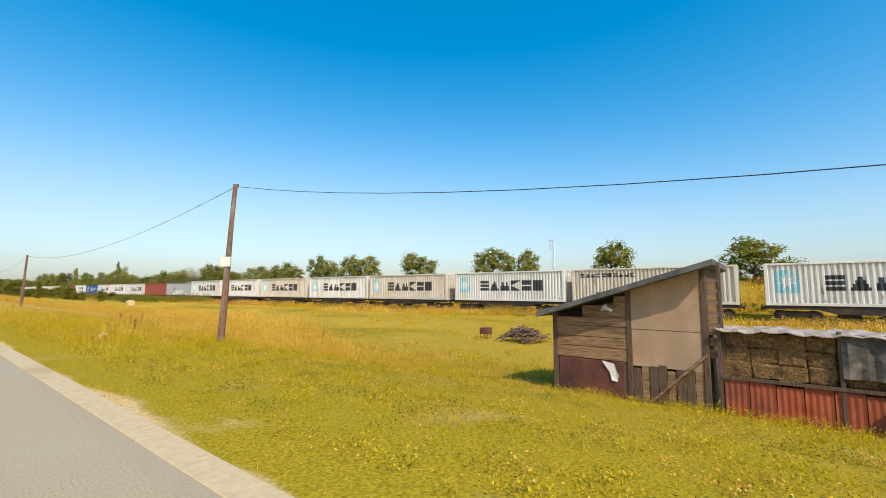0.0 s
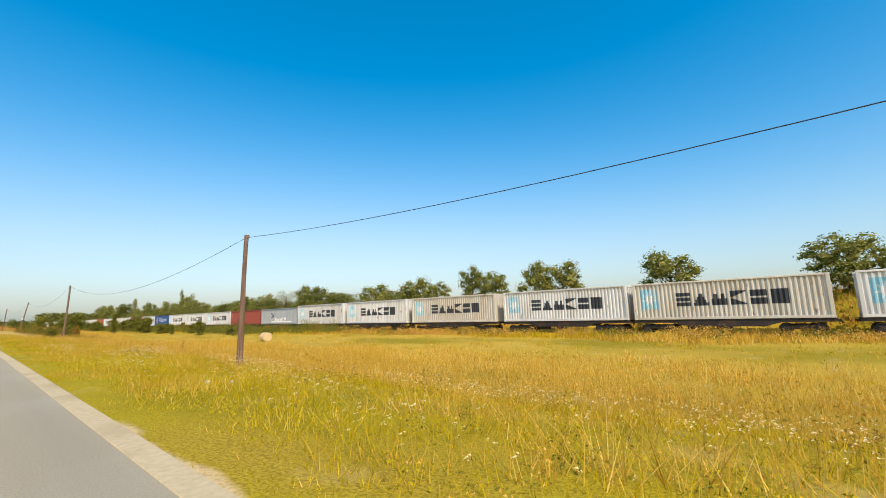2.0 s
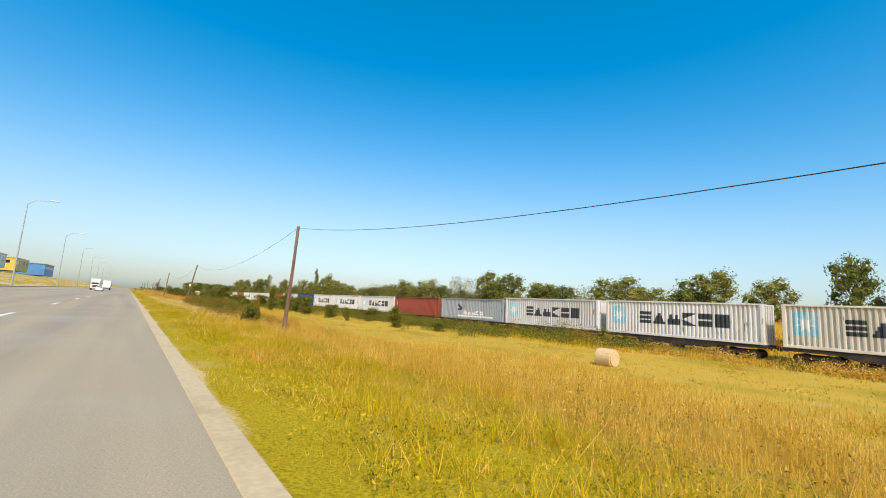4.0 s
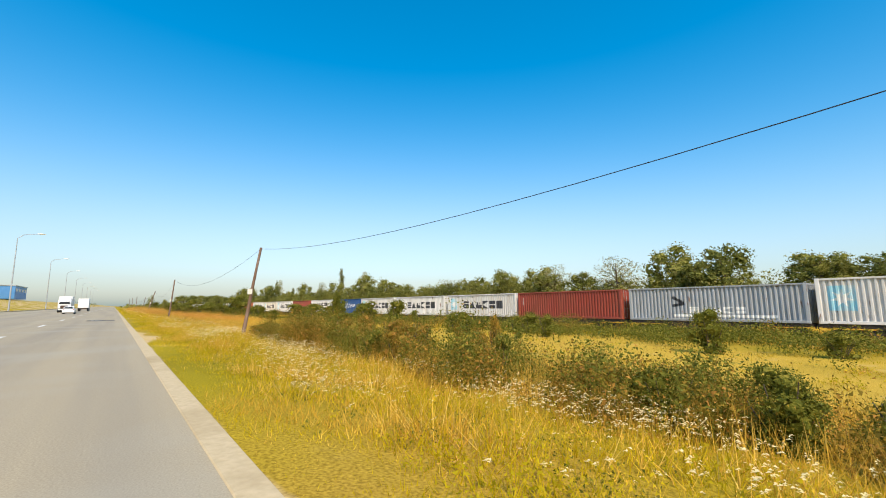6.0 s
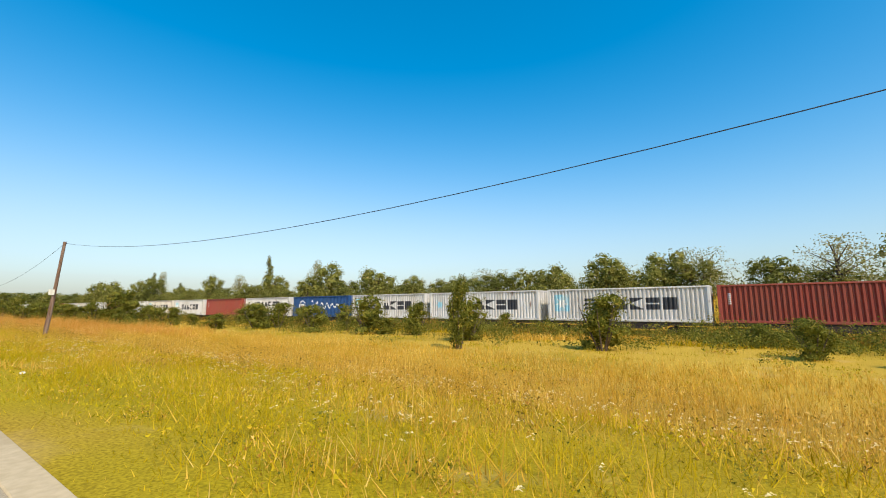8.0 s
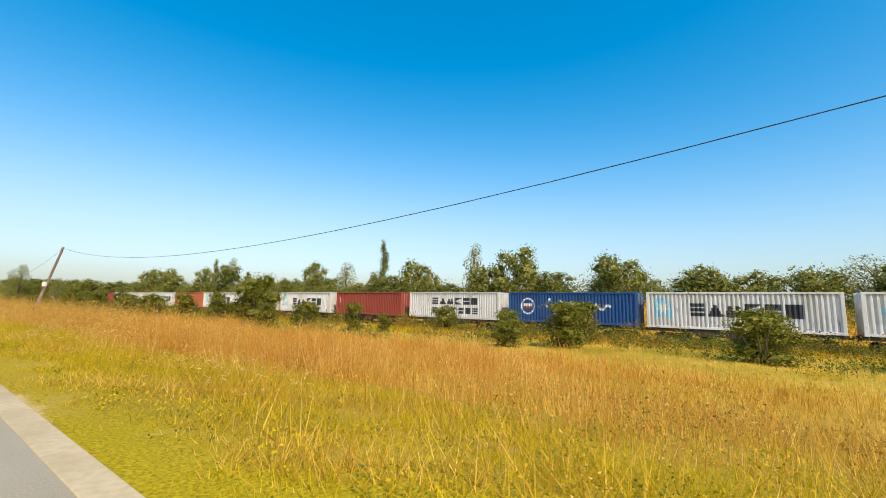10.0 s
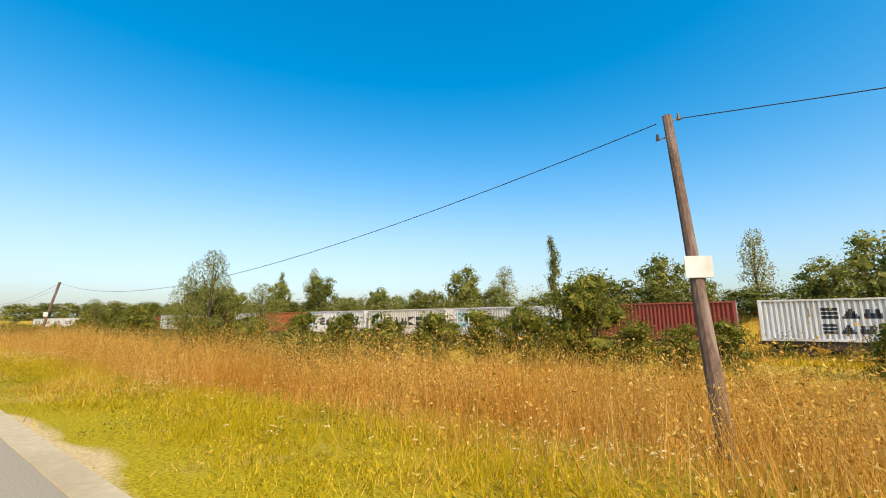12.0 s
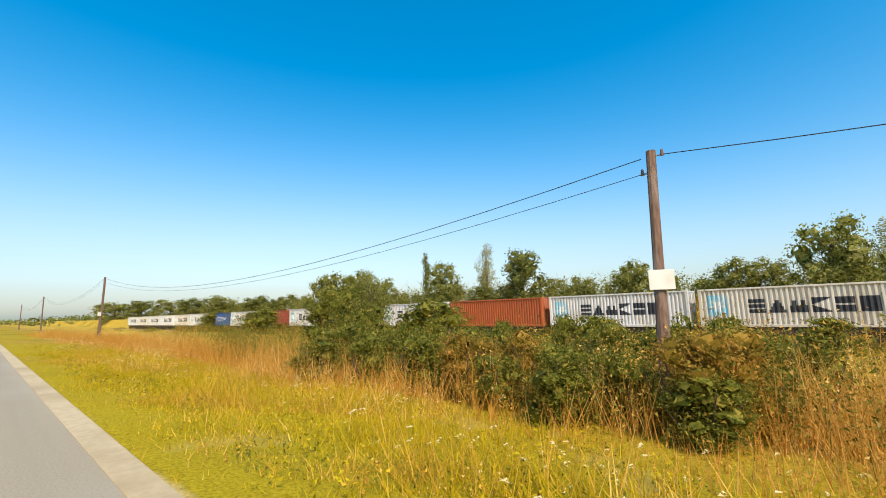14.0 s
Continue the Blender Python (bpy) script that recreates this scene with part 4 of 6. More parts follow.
def limb(bm, a, b, r0, r1):
    cyl(bm, a, b, r0, r1, seg=7)


def tree_proto(seed, style):
    """A tree one metre high and about one wide: tapered trunk with limbs, and a crown."""
    rng = np.random.default_rng(seed)
    leaf, label, cat = {
        "round": ("leaf", "broad leafy green tree behind the railway", "tree"),
        "dark": ("leaf_dark", "dense dark green tree behind the railway", "tree"),
        "pale": ("leaf_light", "sparse pale grey-green tree behind the railway", "tree"),
        "tall": ("leaf_light", "tall narrow light green tree behind the railway", "tree"),
        "poplar": ("leaf_dark", "slender dark columnar poplar above the tree line", "tree"),
        "thick": ("leaf_bush", "big broad green bush in front of the train", "shrub"),
        "bush": ("leaf_bush", "rounded green shrub in the rough grass", "shrub"),
        "rank": ("leaf_weed", "waist-high brown-green shrub among the dry weeds", "shrub"),
        "column": ("leaf_bush", "upright narrow green shrub in the rough grass", "shrub"),
        "acacia": ("leaf", "young feathery acacia tree in tall dry grass", "tree"),
    }[style]
    t = thing("tree" if cat == "tree" else "shrub", label, cat, "trees behind the railway" if cat == "tree" else "shrubs in the field")
    bm = bmesh.new()
    lobes = []
    if style == "poplar":
        limb(bm, (0, 0, 0), (0.01, 0, 0.9), 0.022, 0.004)
        for k in range(9):
            z = 0.2 + 0.085 * k
            w = 0.085 * math.sin(math.pi * min(1, (z - 0.05) / 1.0)) + 0.015
            lobes.append((rng.normal(0, 0.015), rng.normal(0, 0.015), z, w, w, 0.085))
            limb(bm, (0, 0, z - 0.1), (rng.normal(0, w * 0.6), rng.normal(0, w * 0.6), z + 0.05), 0.006, 0.002)
        count, size = 2600, 0.010
    elif style in ("bush", "thick", "rank", "column"):
        wide = 0.2 if style == "column" else 0.42
        for k in range(7):
            a = rng.uniform(0, 6.28)
            tip = (wide * 0.7 * math.cos(a), wide * 0.7 * math.sin(a), rng.uniform(0.5, 0.85))
            limb(bm, (0.03 * math.cos(a), 0.03 * math.sin(a), -0.05), tip, 0.016, 0.004)
        n = {"bush": 11, "thick": 20, "rank": 16, "column": 9}[style]
        for k in range(n):
            a, q = rng.uniform(0, 6.28), rng.random()
            z = 0.1 + 0.74 * (k / (n - 1))
            r = wide * (1 - abs(z - 0.4) * 0.9) * 0.7 * q ** 0.5
            w = wide * rng.uniform(0.46, 0.72)
            lobes.append((r * math.cos(a), r * math.sin(a), z, w, w, rng.uniform(0.13, 0.2)))
        count, size = {"thick": (7600, 0.0158), "rank": (4600, 0.0175)}.get(style, (3000, 0.0225))
    else:
        tall = style in ("tall", "acacia")
        spread = 0.24 if tall else 0.40
        limb(bm, (0, 0, -0.03), (0.01, 0.01, 0.38), 0.026, 0.017)
        limb(bm, (0.01, 0.01, 0.38), (0.0, 0.02, 0.8), 0.017, 0.005)
        n = 18 if not tall else 11
        for k in range(n):
            a = k * 2.4 + rng.uniform(-0.4, 0.4)
            z = 0.12 + 0.72 * k / (n - 1) if not tall else 0.3 + 0.62 * k / (n - 1)
            r = spread * max(0.1, 1.0 - ((z - 0.42) / 0.56) ** 2) ** (1.0 if tall else 0.6) * rng.uniform(0.45, 0.85)
            w = rng.uniform(0.12, 0.20) * (0.75 if tall else 1.0)
            c = (r * math.cos(a), r * math.sin(a), z)
            lobes.append((*c, w, w, w * rng.uniform(0.75, 1.0)))
            limb(bm, (0.005, 0.01, max(0.15, z - 0.24)), c, 0.010, 0.003)
        lobes.append((0, 0, 0.55, 0.2 if not tall else 0.12, 0.2 if not tall else 0.12, 0.25))
        count, size = {"round": (3400, 0.021), "dark": (3600, 0.021), "pale": (2800, 0.016), "tall": (2600, 0.015), "acacia": (9000, 0.0075)}[style]
    part("trunk" if cat == "tree" else "stem", bm, "bark", t)
    sides = 4 if style == "acacia" else 3
    v = leaf_cloud(rng, lobes, count, size, 0.5, 0 if style in ("pale", "tall", "acacia") else 16, sides)
    v[:, 2] = np.maximum(v[:, 2], 0.0)
    from_arrays("crown" if cat == "tree" else "foliage", v, sides, leaf, t)
    return t


protos = {}


def plant(style, x, y, height, width, variant=0, sink=0.05):
    """Stand a tree or shrub of that height and width on the ground."""
    key = (style, variant)
    z = float(land(x, y)) - sink
    own = {"poplar": 0.2, "bush": 0.95, "thick": 0.95, "rank": 0.95, "column": 0.5, "tall": 0.62, "acacia": 0.62}.get(style, 0.95)
    m = pose(x, y, z, 0, 0, (x * 37 + y * 53) % 360)
    if key in protos:
        ob = copy_thing(protos[key], m)
    else:
        ob = protos[key] = tree_proto(11 + 7 * variant + sum(map(ord, style)), style)
        ob.matrix_basis = m
    ob.scale = (width / own, width / own, height)
    return ob


def tree_to(style, x, y, top, width, variant=0):
    plant(style, x, y, top - float(land(x, y)), width, variant)


# style, distance along the line, height of the tip, crown width
ROW_A = [("round", -28.0, 6.4, 7.0), ("round", -12.2, 7.4, 5.3), ("round", 1.0, 7.1, 8.1), ("round", 16.0, 7.6, 6.9), ("round", 28.2, 7.3, 4.9), ("round", 33.4, 7.9, 8.6), ("round", 48.8, 7.8, 8.3), ("round", 63.1, 8.0, 7.7), ("round", 66.4, 8.4, 5.8), ("round", 74.3, 7.6, 6.7), ("dark", 79.6, 9.2, 5.6), ("round", 85.7, 6.6, 5.9), ("round", 92.6, 7.8, 7.8), ("round", 104.5, 7.3, 8.6), ("round", 116.2, 6.2, 5.5)]
ROW_B = [("dark", 125.0, 8.4, 7.4), ("round", 131.0, 8.8, 8.0), ("pale", 137.7, 8.0, 8.1), ("pale", 148.8, 7.9, 6.9), ("round", 152.6, 7.6, 6.5), ("round", 158.7, 7.5, 7.5), ("round", 166.7, 6.5, 6.3), ("pale", 176.2, 6.9, 7.9), ("round", 190.1, 6.2, 5.6), ("round", 199.1, 7.8, 8.6), ("round", 213.4, 9.8, 8.6), ("round", 218.0, 7.1, 6.8), ("tall", 223.7, 11.2, 5.2), ("round", 232.5, 8.6, 7.7), ("round", 240.3, 6.6, 5.2)]
ROW_C = [("tall", 256.4, 9.2, 6.3), ("round", 260.8, 9.4, 7.4), ("round", 268.4, 6.0, 5.6), ("round", 278.8, 7.0, 5.6), ("round", 286.1, 5.5, 4.6), ("dark", 294.4, 10.2, 8.6), ("tall", 305.4, 12.5, 5.2), ("round", 312.2, 10.1, 7.5), ("round", 325.5, 7.9, 7.8), ("round", 333.8, 10.5, 8.6), ("round", 341.8, 10.4, 8.6), ("round", 346.9, 10.4, 8.6), ("round", 365.5, 6.5, 7.7), ("dark", 385.0, 7.0, 12.0), ("round", 405.0, 8.0, 14.0), ("dark", 430.0, 8.5, 16.0), ("round", 464.0, 9.0, 16.0), ("dark", 500.0, 10.0, 18.0), ("round", 560.0, 11.0, 26.0)]
for row in (ROW_A, ROW_B, ROW_C):
    for k, (style, y, top, width) in enumerate(row):
        tree_to(style, (61.0 if style == "tall" else 55.6) - 0.00736 * (y - 130) + 1.2 * math.sin(k * 2.1), y, top, width, k % 3 if style in ("round", "dark") else 0)
for y, top, x in ((249.9, 15.3, 64.8), (324.6, 14.3, 64.1), (312.0, 10.0, 68.0)):
    tree_to("poplar", x, y, top, 2.2)
# lower fill between the tall crowns
rnd = random.Random(21)
for k in range(68):
    y = 96 + k * 5.3 + rnd.uniform(-1.5, 1.5)
    tree_to("round" if k % 3 else "dark", 54.9 - 0.00736 * (y - 130) + rnd.uniform(-1.0, 3), y, rnd.uniform(4.2, 6.4), rnd.uniform(5, 7.5), k % 3)
for k in range(11):
    y = -30 + k * 11.5
    tree_to("round", 58 + rnd.uniform(-1, 3), y, rnd.uniform(3.4, 4.4), rnd.uniform(5, 8), k % 3)

# undergrowth closing the tree line over the ridge
rnd = random.Random(22)
UNDERGROWTH = []
for k in range(210):
    y = 90 + k * 1.3
    x = rnd.uniform(52.8, 56.5) - 0.00736 * (y - 130)
    UNDERGROWTH.append((x, y, rnd.uniform(3.5, 5.7) - float(land(x, y)), rnd.uniform(1.3, 2.3)))
for k in range(120):
    y = -10 + k * 2.9
    x = rnd.uniform(49.8, 51.8) - 0.00736 * (y - 130)
    UNDERGROWTH.append((x, y, rnd.uniform(0.7, 1.8), rnd.uniform(0.8, 1.6)))

# shrubs in the field: x, y, height, width
SHRUBS_A = [(27.5, 116.8, 2.7, 2.8), (30.5, 111.7, 1.5, 2.0), (27.4, 131.5, 2.2, 1.6), (29.4, 142.2, 2.3, 2.7), (30.3, 164.1, 3.8, 4.6), (31.5, 177.1, 4.2, 4.6), (28.2, 152.5, 3.8, 4.4), (27.2, 137.9, 2.4, 2.4), (30.8, 131.1, 2.2, 2.0), (9.6, 139.6, 1.3, 1.7), (34.0, 197.0, 3.6, 5.0), (33.0, 171.7, 3.5, 3.4), (35.0, 184.4, 3.4, 3.5), (30.8, 185.2, 3.2, 4.4), (30.8, 196.9, 3.6, 5.2), (29.4, 225.7, 3.0, 3.2), (27.0, 199.8, 2.1, 3.4), (32.0, 174.9, 1.8, 3.2), (39.6, 165.5, 2.4, 2.3), (35.9, 144.2, 1.7, 2.2), (33.9, 135.8, 2.3, 3.4)]
SHRUBS_B = [(27.0, 233.1, 6.2, 6.6), (29.6, 218.9, 3.1, 3.5), (31.4, 216.1, 2.0, 2.3), (32.0, 231.3, 3.1, 4.4), (38.0, 213.2, 3.0, 4.0), (36.0, 204.1, 2.8, 4.5), (33.4, 249.8, 2.7, 5.0), (38.5, 198.0, 3.2, 3.6), (34.0, 242.2, 3.6, 4.0), (36.5, 257.9, 2.6, 4.6), (36.1, 250.1, 3.0, 4.6), (25.2, 227.4, 2.8, 2.9), (37.0, 277.0, 2.7, 5.4), (38.0, 268.0, 2.4, 4.4), (36.0, 262.0, 2.4, 4.0), (31.0, 290.0, 4.2, 6.0), (38.0, 300.0, 3.6, 7.0), (24.0, 298.0, 6.0, 7.0), (40.0, 320.0, 4.5, 8.0), (36.0, 340.0, 5.0, 9.0), (42.0, 352.0, 5.5, 9.0), (44.0, 385.0, 6.0, 11.0), (9.0, 140.4, 1.0, 1.2), (6.4, 98.6, 1.3, 1.4), (18.0, 279.0, 3.6, 5.5), (11.5, 269.4, 1.9, 2.6), (12.8, 272.0, 2.1, 3.0), (10.6, 266.6, 1.4, 1.9), (16.0, 240.0, 1.9, 2.6), (18.0, 238.4, 2.2, 3.0), (8.0, 235.3, 1.7, 1.9), (9.2, 238.0, 1.9, 2.0), (8.4, 239.2, 2.1, 1.8)]
for k, (x, y, h, w) in enumerate(SHRUBS_A + SHRUBS_B):
    plant("thick" if h > 4.5 or x < 10 else "bush", x, y, h, w, k % 4)
plant("column", 23.8, 160.5, 4.9, 1.9)
for k, (x, y, h, w) in enumerate([(7.5, 241.2, 2.0, 1.8), (9.2, 240.8, 2.6, 2.2), (11.2, 240.3, 3.0, 2.5), (13.2, 239.8, 3.1, 2.8), (15.6, 239.0, 3.2, 3.2), (18.2, 238.2, 3.3, 3.4), (21.0, 236.8, 3.6, 3.6), (23.8, 235.2, 4.0, 3.8), (12.8, 278.6, 3.2, 3.2), (14.6, 281.0, 4.2, 4.0), (16.5, 285.0, 4.4, 4.6)]):
    plant("bush", x, y, h, w, k % 4)
# low bushes closing the thickets beside the poles; the tips stand about at eye height
rnd = random.Random(77)
for k in range(40):
    x = 5.9 + 8.5 * rnd.random() ** 1.2
    y = 261.6 + rnd.uniform(0.25 * max(0.0, 8.0 - x), 4.5 + 0.95 * x)
    near = math.hypot(x, y - 261.7) < 9.0
    plant(("thick", "rank")[k % 2] if near else "bush", x, y, rnd.uniform(0.35, 0.85) + 0.02 * x - float(land(x, y)), rnd.uniform(1.1, 1.9), k % 4)
for k, (x, y) in enumerate([(5.7, 262.9), (6.2, 263.9), (5.6, 264.6), (5.9, 265.8), (6.6, 264.9), (6.4, 266.9)]):
    plant("thick", x, y, 0.5 + 0.12 * (k % 3) - float(land(x, y)), 1.3, k % 4)
for k in range(22):
    x = rnd.uniform(6.4, 11.5)
    y, tip = rnd.choice([(rnd.uniform(122.0, 126.5), 0.85), (rnd.uniform(112.5, 122.0), 0.75), (rnd.uniform(112.5, 122.0), 0.95), (rnd.uniform(127.0, 133.0), 0.2)])
    plant("rank" if k % 3 else "bush", x, y, tip + rnd.uniform(-0.75, 0.1) - float(land(x, y)), rnd.uniform(0.6, 1.5), k % 4)
for k, (x, y, tip, w) in enumerate([(6.4, 109.6, 0.36, 1.2), (6.5, 110.6, 0.28, 1.2), (6.2, 108.2, 0.55, 1.1), (5.9, 107.0, 0.05, 1.2), (7.0, 107.2, 0.3, 1.3), (7.0, 117.4, 0.8, 1.4), (6.8, 118.8, 0.5, 1.3), (6.6, 116.4, 0.45, 1.2)]):
    plant("rank" if k % 2 else "thick", x, y, tip - float(land(x, y)), w, k % 4)
plant("acacia", 14.0, 279.6, 5.0, 3.4)
plant("acacia", 8.0, 241.5, 4.9, 2.5)
plant("acacia", 7.6, 242.6, 3.8, 2.2)
plant("acacia", 11.0, 243.0, 4.2, 2.6)
plant("bush", 9.0, 242.0, 2.4, 2.4, 1)
plant("bush", 12.4, 244.6, 1.2, 1.4, 2)
plant("thick", 8.7, 242.2, 3.5, 2.5, 3)


def scatter_leaves(name, label, spots, count, size, mat, rng, shoots=0.5):
    """One mass of leaves: spots are (x, y, height, radius)."""
    lobes = [(x, y, float(land(x, y)) + h * 0.5, r, r, h * 0.55) for x, y, h, r in spots]
    v = leaf_cloud(rng, lobes, count, size, 0.3, sides=3)
    # thin upright stems, each with leaves up its length
    sp = np.asarray(spots, dtype=float)
    wt = sp[:, 3] * sp[:, 2]
    i = rng.choice(len(sp), int(count * shoots / 7), p=wt / wt.sum())
    m = len(i)
    ang, r = rng.uniform(0, 6.28, m), sp[i, 3] * np.sqrt(rng.random(m)) * 1.3
    x, y = sp[i, 0] + r * np.cos(ang), sp[i, 1] + r * np.sin(ang)
    h = sp[i, 2] * rng.uniform(0.45, 1.25, m) * (1.1 - 0.4 * r / sp[i, 3])
    base = np.stack([x, y, land(x, y) - 0.03], -1)
    tip = base + np.stack([rng.normal(0, 0.13, m) * h, rng.normal(0, 0.13, m) * h, h], -1)
    q = rng.uniform(0, 6.28, m)
    side = np.stack([np.cos(q), np.sin(q), 0 * q], -1) * size * 0.13
    pieces = [v, np.stack([base - side, base + side, tip], 1).reshape(-1, 3)]
    for k in range(7):
        f = (0.25 + 0.75 * (k + rng.random(m)) / 7)[:, None]
        q = 2.4 * k + rng.uniform(0, 1.5, m)
        out = np.stack([np.cos(q), np.sin(q), rng.uniform(0.1, 1.1, m)], -1)
        out /= np.linalg.norm(out, axis=1)[:, None]
        flat = np.cross(out, rng.normal(size=(m, 3)))
        flat /= np.linalg.norm(flat, axis=1)[:, None]
        ln = (size * rng.uniform(1.3, 2.6, m))[:, None] * (1.25 - 0.6 * f)
        at = base + (tip - base) * f
        pieces.append(np.stack([at, at + out * ln * 0.55 + flat * ln * 0.36, at + out * ln], 1).reshape(-1, 3))
    v = np.concatenate(pieces)
    lo = land(v[:, 0], v[:, 1])
    v[:, 2] = np.maximum(v[:, 2], lo)
    ob = from_arrays(name, v, 3, mat)
    return tagged(ob, label, "weeds", kind="stuff")


rng = np.random.default_rng(6)
scatter_leaves("undergrowth", "dense green undergrowth along the tree line behind the train", UNDERGROWTH, 56000, 0.16, "leaf", rng, 0.6)
rng = np.random.default_rng(5)
spots = [(rng.uniform(5.6, 10.2), rng.uniform(110.5, 123.5), rng.uniform(0.7, 1.8), rng.uniform(0.18, 0.5)) for _ in range(120)]
spots = [p for p in spots if math.sin(p[1] * 1.25 + p[0] * 0.6) > -0.3]
spots += [(rng.uniform(5.6, 8.5), rng.uniform(108.9, 111.6), rng.uniform(0.8, 1.35), rng.uniform(0.2, 0.45)) for _ in range(34)]
scatter_leaves("leafy_thicket", "green willow-leaved thicket growing through the weeds", spots, 14000, 0.036, "leaf_bush", rng, 1.8)
spots = [(x + rng.normal(0, 0.5), y + rng.normal(0, 0.5), h * 0.9, r) for x, y, h, r in spots]
spots += [(rng.uniform(5.2, 9.0), rng.uniform(101, 111), rng.uniform(0.4, 0.8), rng.uniform(0.3, 0.6)) for _ in range(36)]
spots += [(rng.uniform(9, 14), rng.uniform(108, 132), rng.uniform(0.5, 1.0), rng.uniform(0.5, 0.9)) for _ in range(40)]
spots += [(rng.uniform(5.6, 12.0), rng.uniform(97, 110), rng.uniform(0.5, 1.1), rng.uniform(0.2, 0.5)) for _ in range(50)]
tall = [(rng.uniform(5.6, 10.0), rng.uniform(122, 132.5), rng.uniform(0.8, 1.75), rng.uniform(0.22, 0.5)) for _ in range(60)]
tall = [p for p in tall if math.sin(p[1] * 1.7 + p[0]) > -0.4]
scatter_leaves("weed_thicket", "tall leafy brown-green weeds before the leaning pole", tall, 11000, 0.036, "leaf_weed", rng, 1.6)
scatter_leaves("leafy_thicket", "green leafy weeds before the leaning pole", tall[::2], 7000, 0.034, "leaf_bush", rng, 1.4)
scatter_leaves("weed_thicket", "tangled brown-green waist-high weeds beside the verge", spots, 23000, 0.036, "leaf_weed", rng, 2.2)
spots = [(rng.uniform(4.8, 15), rng.choice([rng.uniform(16, 97), rng.uniform(140, 190), rng.uniform(192, 300), rng.uniform(192, 300)]), rng.uniform(0.35, 0.85), rng.uniform(0.25, 0.7)) for _ in range(900)]
scatter_leaves("dry_weeds", "withered rust-brown weeds among the dry grass", spots, 25000, 0.028, "leaf_weed", rng, 1.4)
rusty = [(rng.uniform(3.6, 11.0), rng.uniform(196, 262), rng.uniform(0.6, 1.45), rng.uniform(0.2, 0.6)) for _ in range(620)]
rusty += [(rng.uniform(4.6, 15.0), rng.choice([rng.uniform(16, 96), rng.uniform(134, 196)]), rng.uniform(0.3, 0.8), rng.uniform(0.2, 0.55)) for _ in range(420)]
rusty += [(x, y, rng.uniform(0.6, 1.1) - float(land(x, y)), rng.uniform(0.25, 0.6)) for x, y in zip(rng.uniform(5.2, 10.0, 470), rng.uniform(214, 266, 470))]
rusty += [(x, y, rng.uniform(0.45, 0.95) - float(land(x, y)), rng.uniform(0.2, 0.45)) for x, y in zip(rng.uniform(3.9, 8.5, 330), rng.uniform(196, 262, 330))]
scatter_leaves("withered_weeds", "fluffy withered brown weeds standing in the dry grass", rusty, 84000, 0.028, "leaf_rust", rng, 1.2)
spots = [(rng.uniform(6.6, 14.5), rng.uniform(264, 284), rng.uniform(1.2, 2.5), rng.uniform(0.35, 0.9)) for _ in range(150)]
spots += [(rng.uniform(5.2, 9.0), rng.uniform(260.5, 265.5), rng.uniform(0.9, 1.8), rng.uniform(0.25, 0.6)) for _ in range(44)]
spots += [(rng.uniform(9, 18), rng.uniform(284, 305), rng.uniform(1.0, 2.2), rng.uniform(0.6, 1.2)) for _ in range(50)]
spots += [(rng.uniform(6.8, 10.9), rng.uniform(233.5, 243.5), rng.uniform(1.3, 2.15), rng.uniform(0.3, 0.7)) for _ in range(64)]
scatter_leaves("leafy_thicket", "dark green brambles and saplings along the ditch", spots, 18000, 0.038, "leaf_bush", rng, 1.1)
scatter_leaves("weed_thicket", "dense green and rust-coloured weeds along the ditch", spots, 12000, 0.034, "leaf_weed", rng, 1.4)
spots = []
for _ in range(250):
    y = rng.uniform(-20, 400)
    tall = 0.75 if y < 95 else 1.5
    spots.append((rng.uniform(36, 43.0) - 0.00736 * (y - 130), y, tall * rng.uniform(0.5, 1.5), rng.uniform(0.7, 1.8)))
scatter_leaves("trackside_weeds", "scrubby olive and brown weeds below the railway bank", spots, 22000, 0.095, "leaf_weed", rng, 1.2)
spots = [(x, y + rng.normal(0, 1.5), h * 1.15, r) for x, y, h, r in spots[::2]]
hedge = [(rng.uniform(39.5, 43.2) - 0.00736 * (y - 130), y, rng.uniform(0.8, 1.9), rng.uniform(0.8, 1.7)) for y in rng.uniform(98, 205, 130)]
hedge += [(rng.uniform(33.5, 40), rng.uniform(92, 148), rng.uniform(0.5, 1.2), rng.uniform(1.0, 2.0)) for _ in range(110)]
scatter_leaves("trackside_hedge", "dense olive scrub at the foot of the container train", hedge, 44000, 0.095, "leaf_bush", rng, 0.8)
low_bank = [(rng.uniform(37.0, 43.6), y, rng.uniform(0.4, 1.1), rng.uniform(0.6, 1.5)) for y in rng.uniform(-20, 100, 150)]
scatter_leaves("trackside_weeds", "rusty brown weeds along the open railway bank", low_bank, 20000, 0.07, "leaf_rust", rng, 0.9)
lumps = [(rng.uniform(12, 38), y, rng.uniform(0.10, 0.34), rng.uniform(0.3, 1.0)) for y in rng.uniform(-14, 300, 700)]
scatter_leaves("field_herbs", "low yellow-green herbs spread over the open field", lumps, 30000, 0.05, "leaf_verge", rng, 0.5)
scatter_leaves("field_tufts", "brown tufts spread over the open field", lumps[::3], 9000, 0.05, "leaf_rust", rng, 0.8)
scatter_leaves("trackside_brambles", "green brambles hiding the foot of the railway bank", spots, 20000, 0.095, "leaf_bush", rng, 1.0)
spots = []
for _ in range(95):
    spots.append((rng.uniform(30, 38), rng.uniform(112, 205), rng.uniform(0.7, 1.7), rng.uniform(0.7, 1.5)))
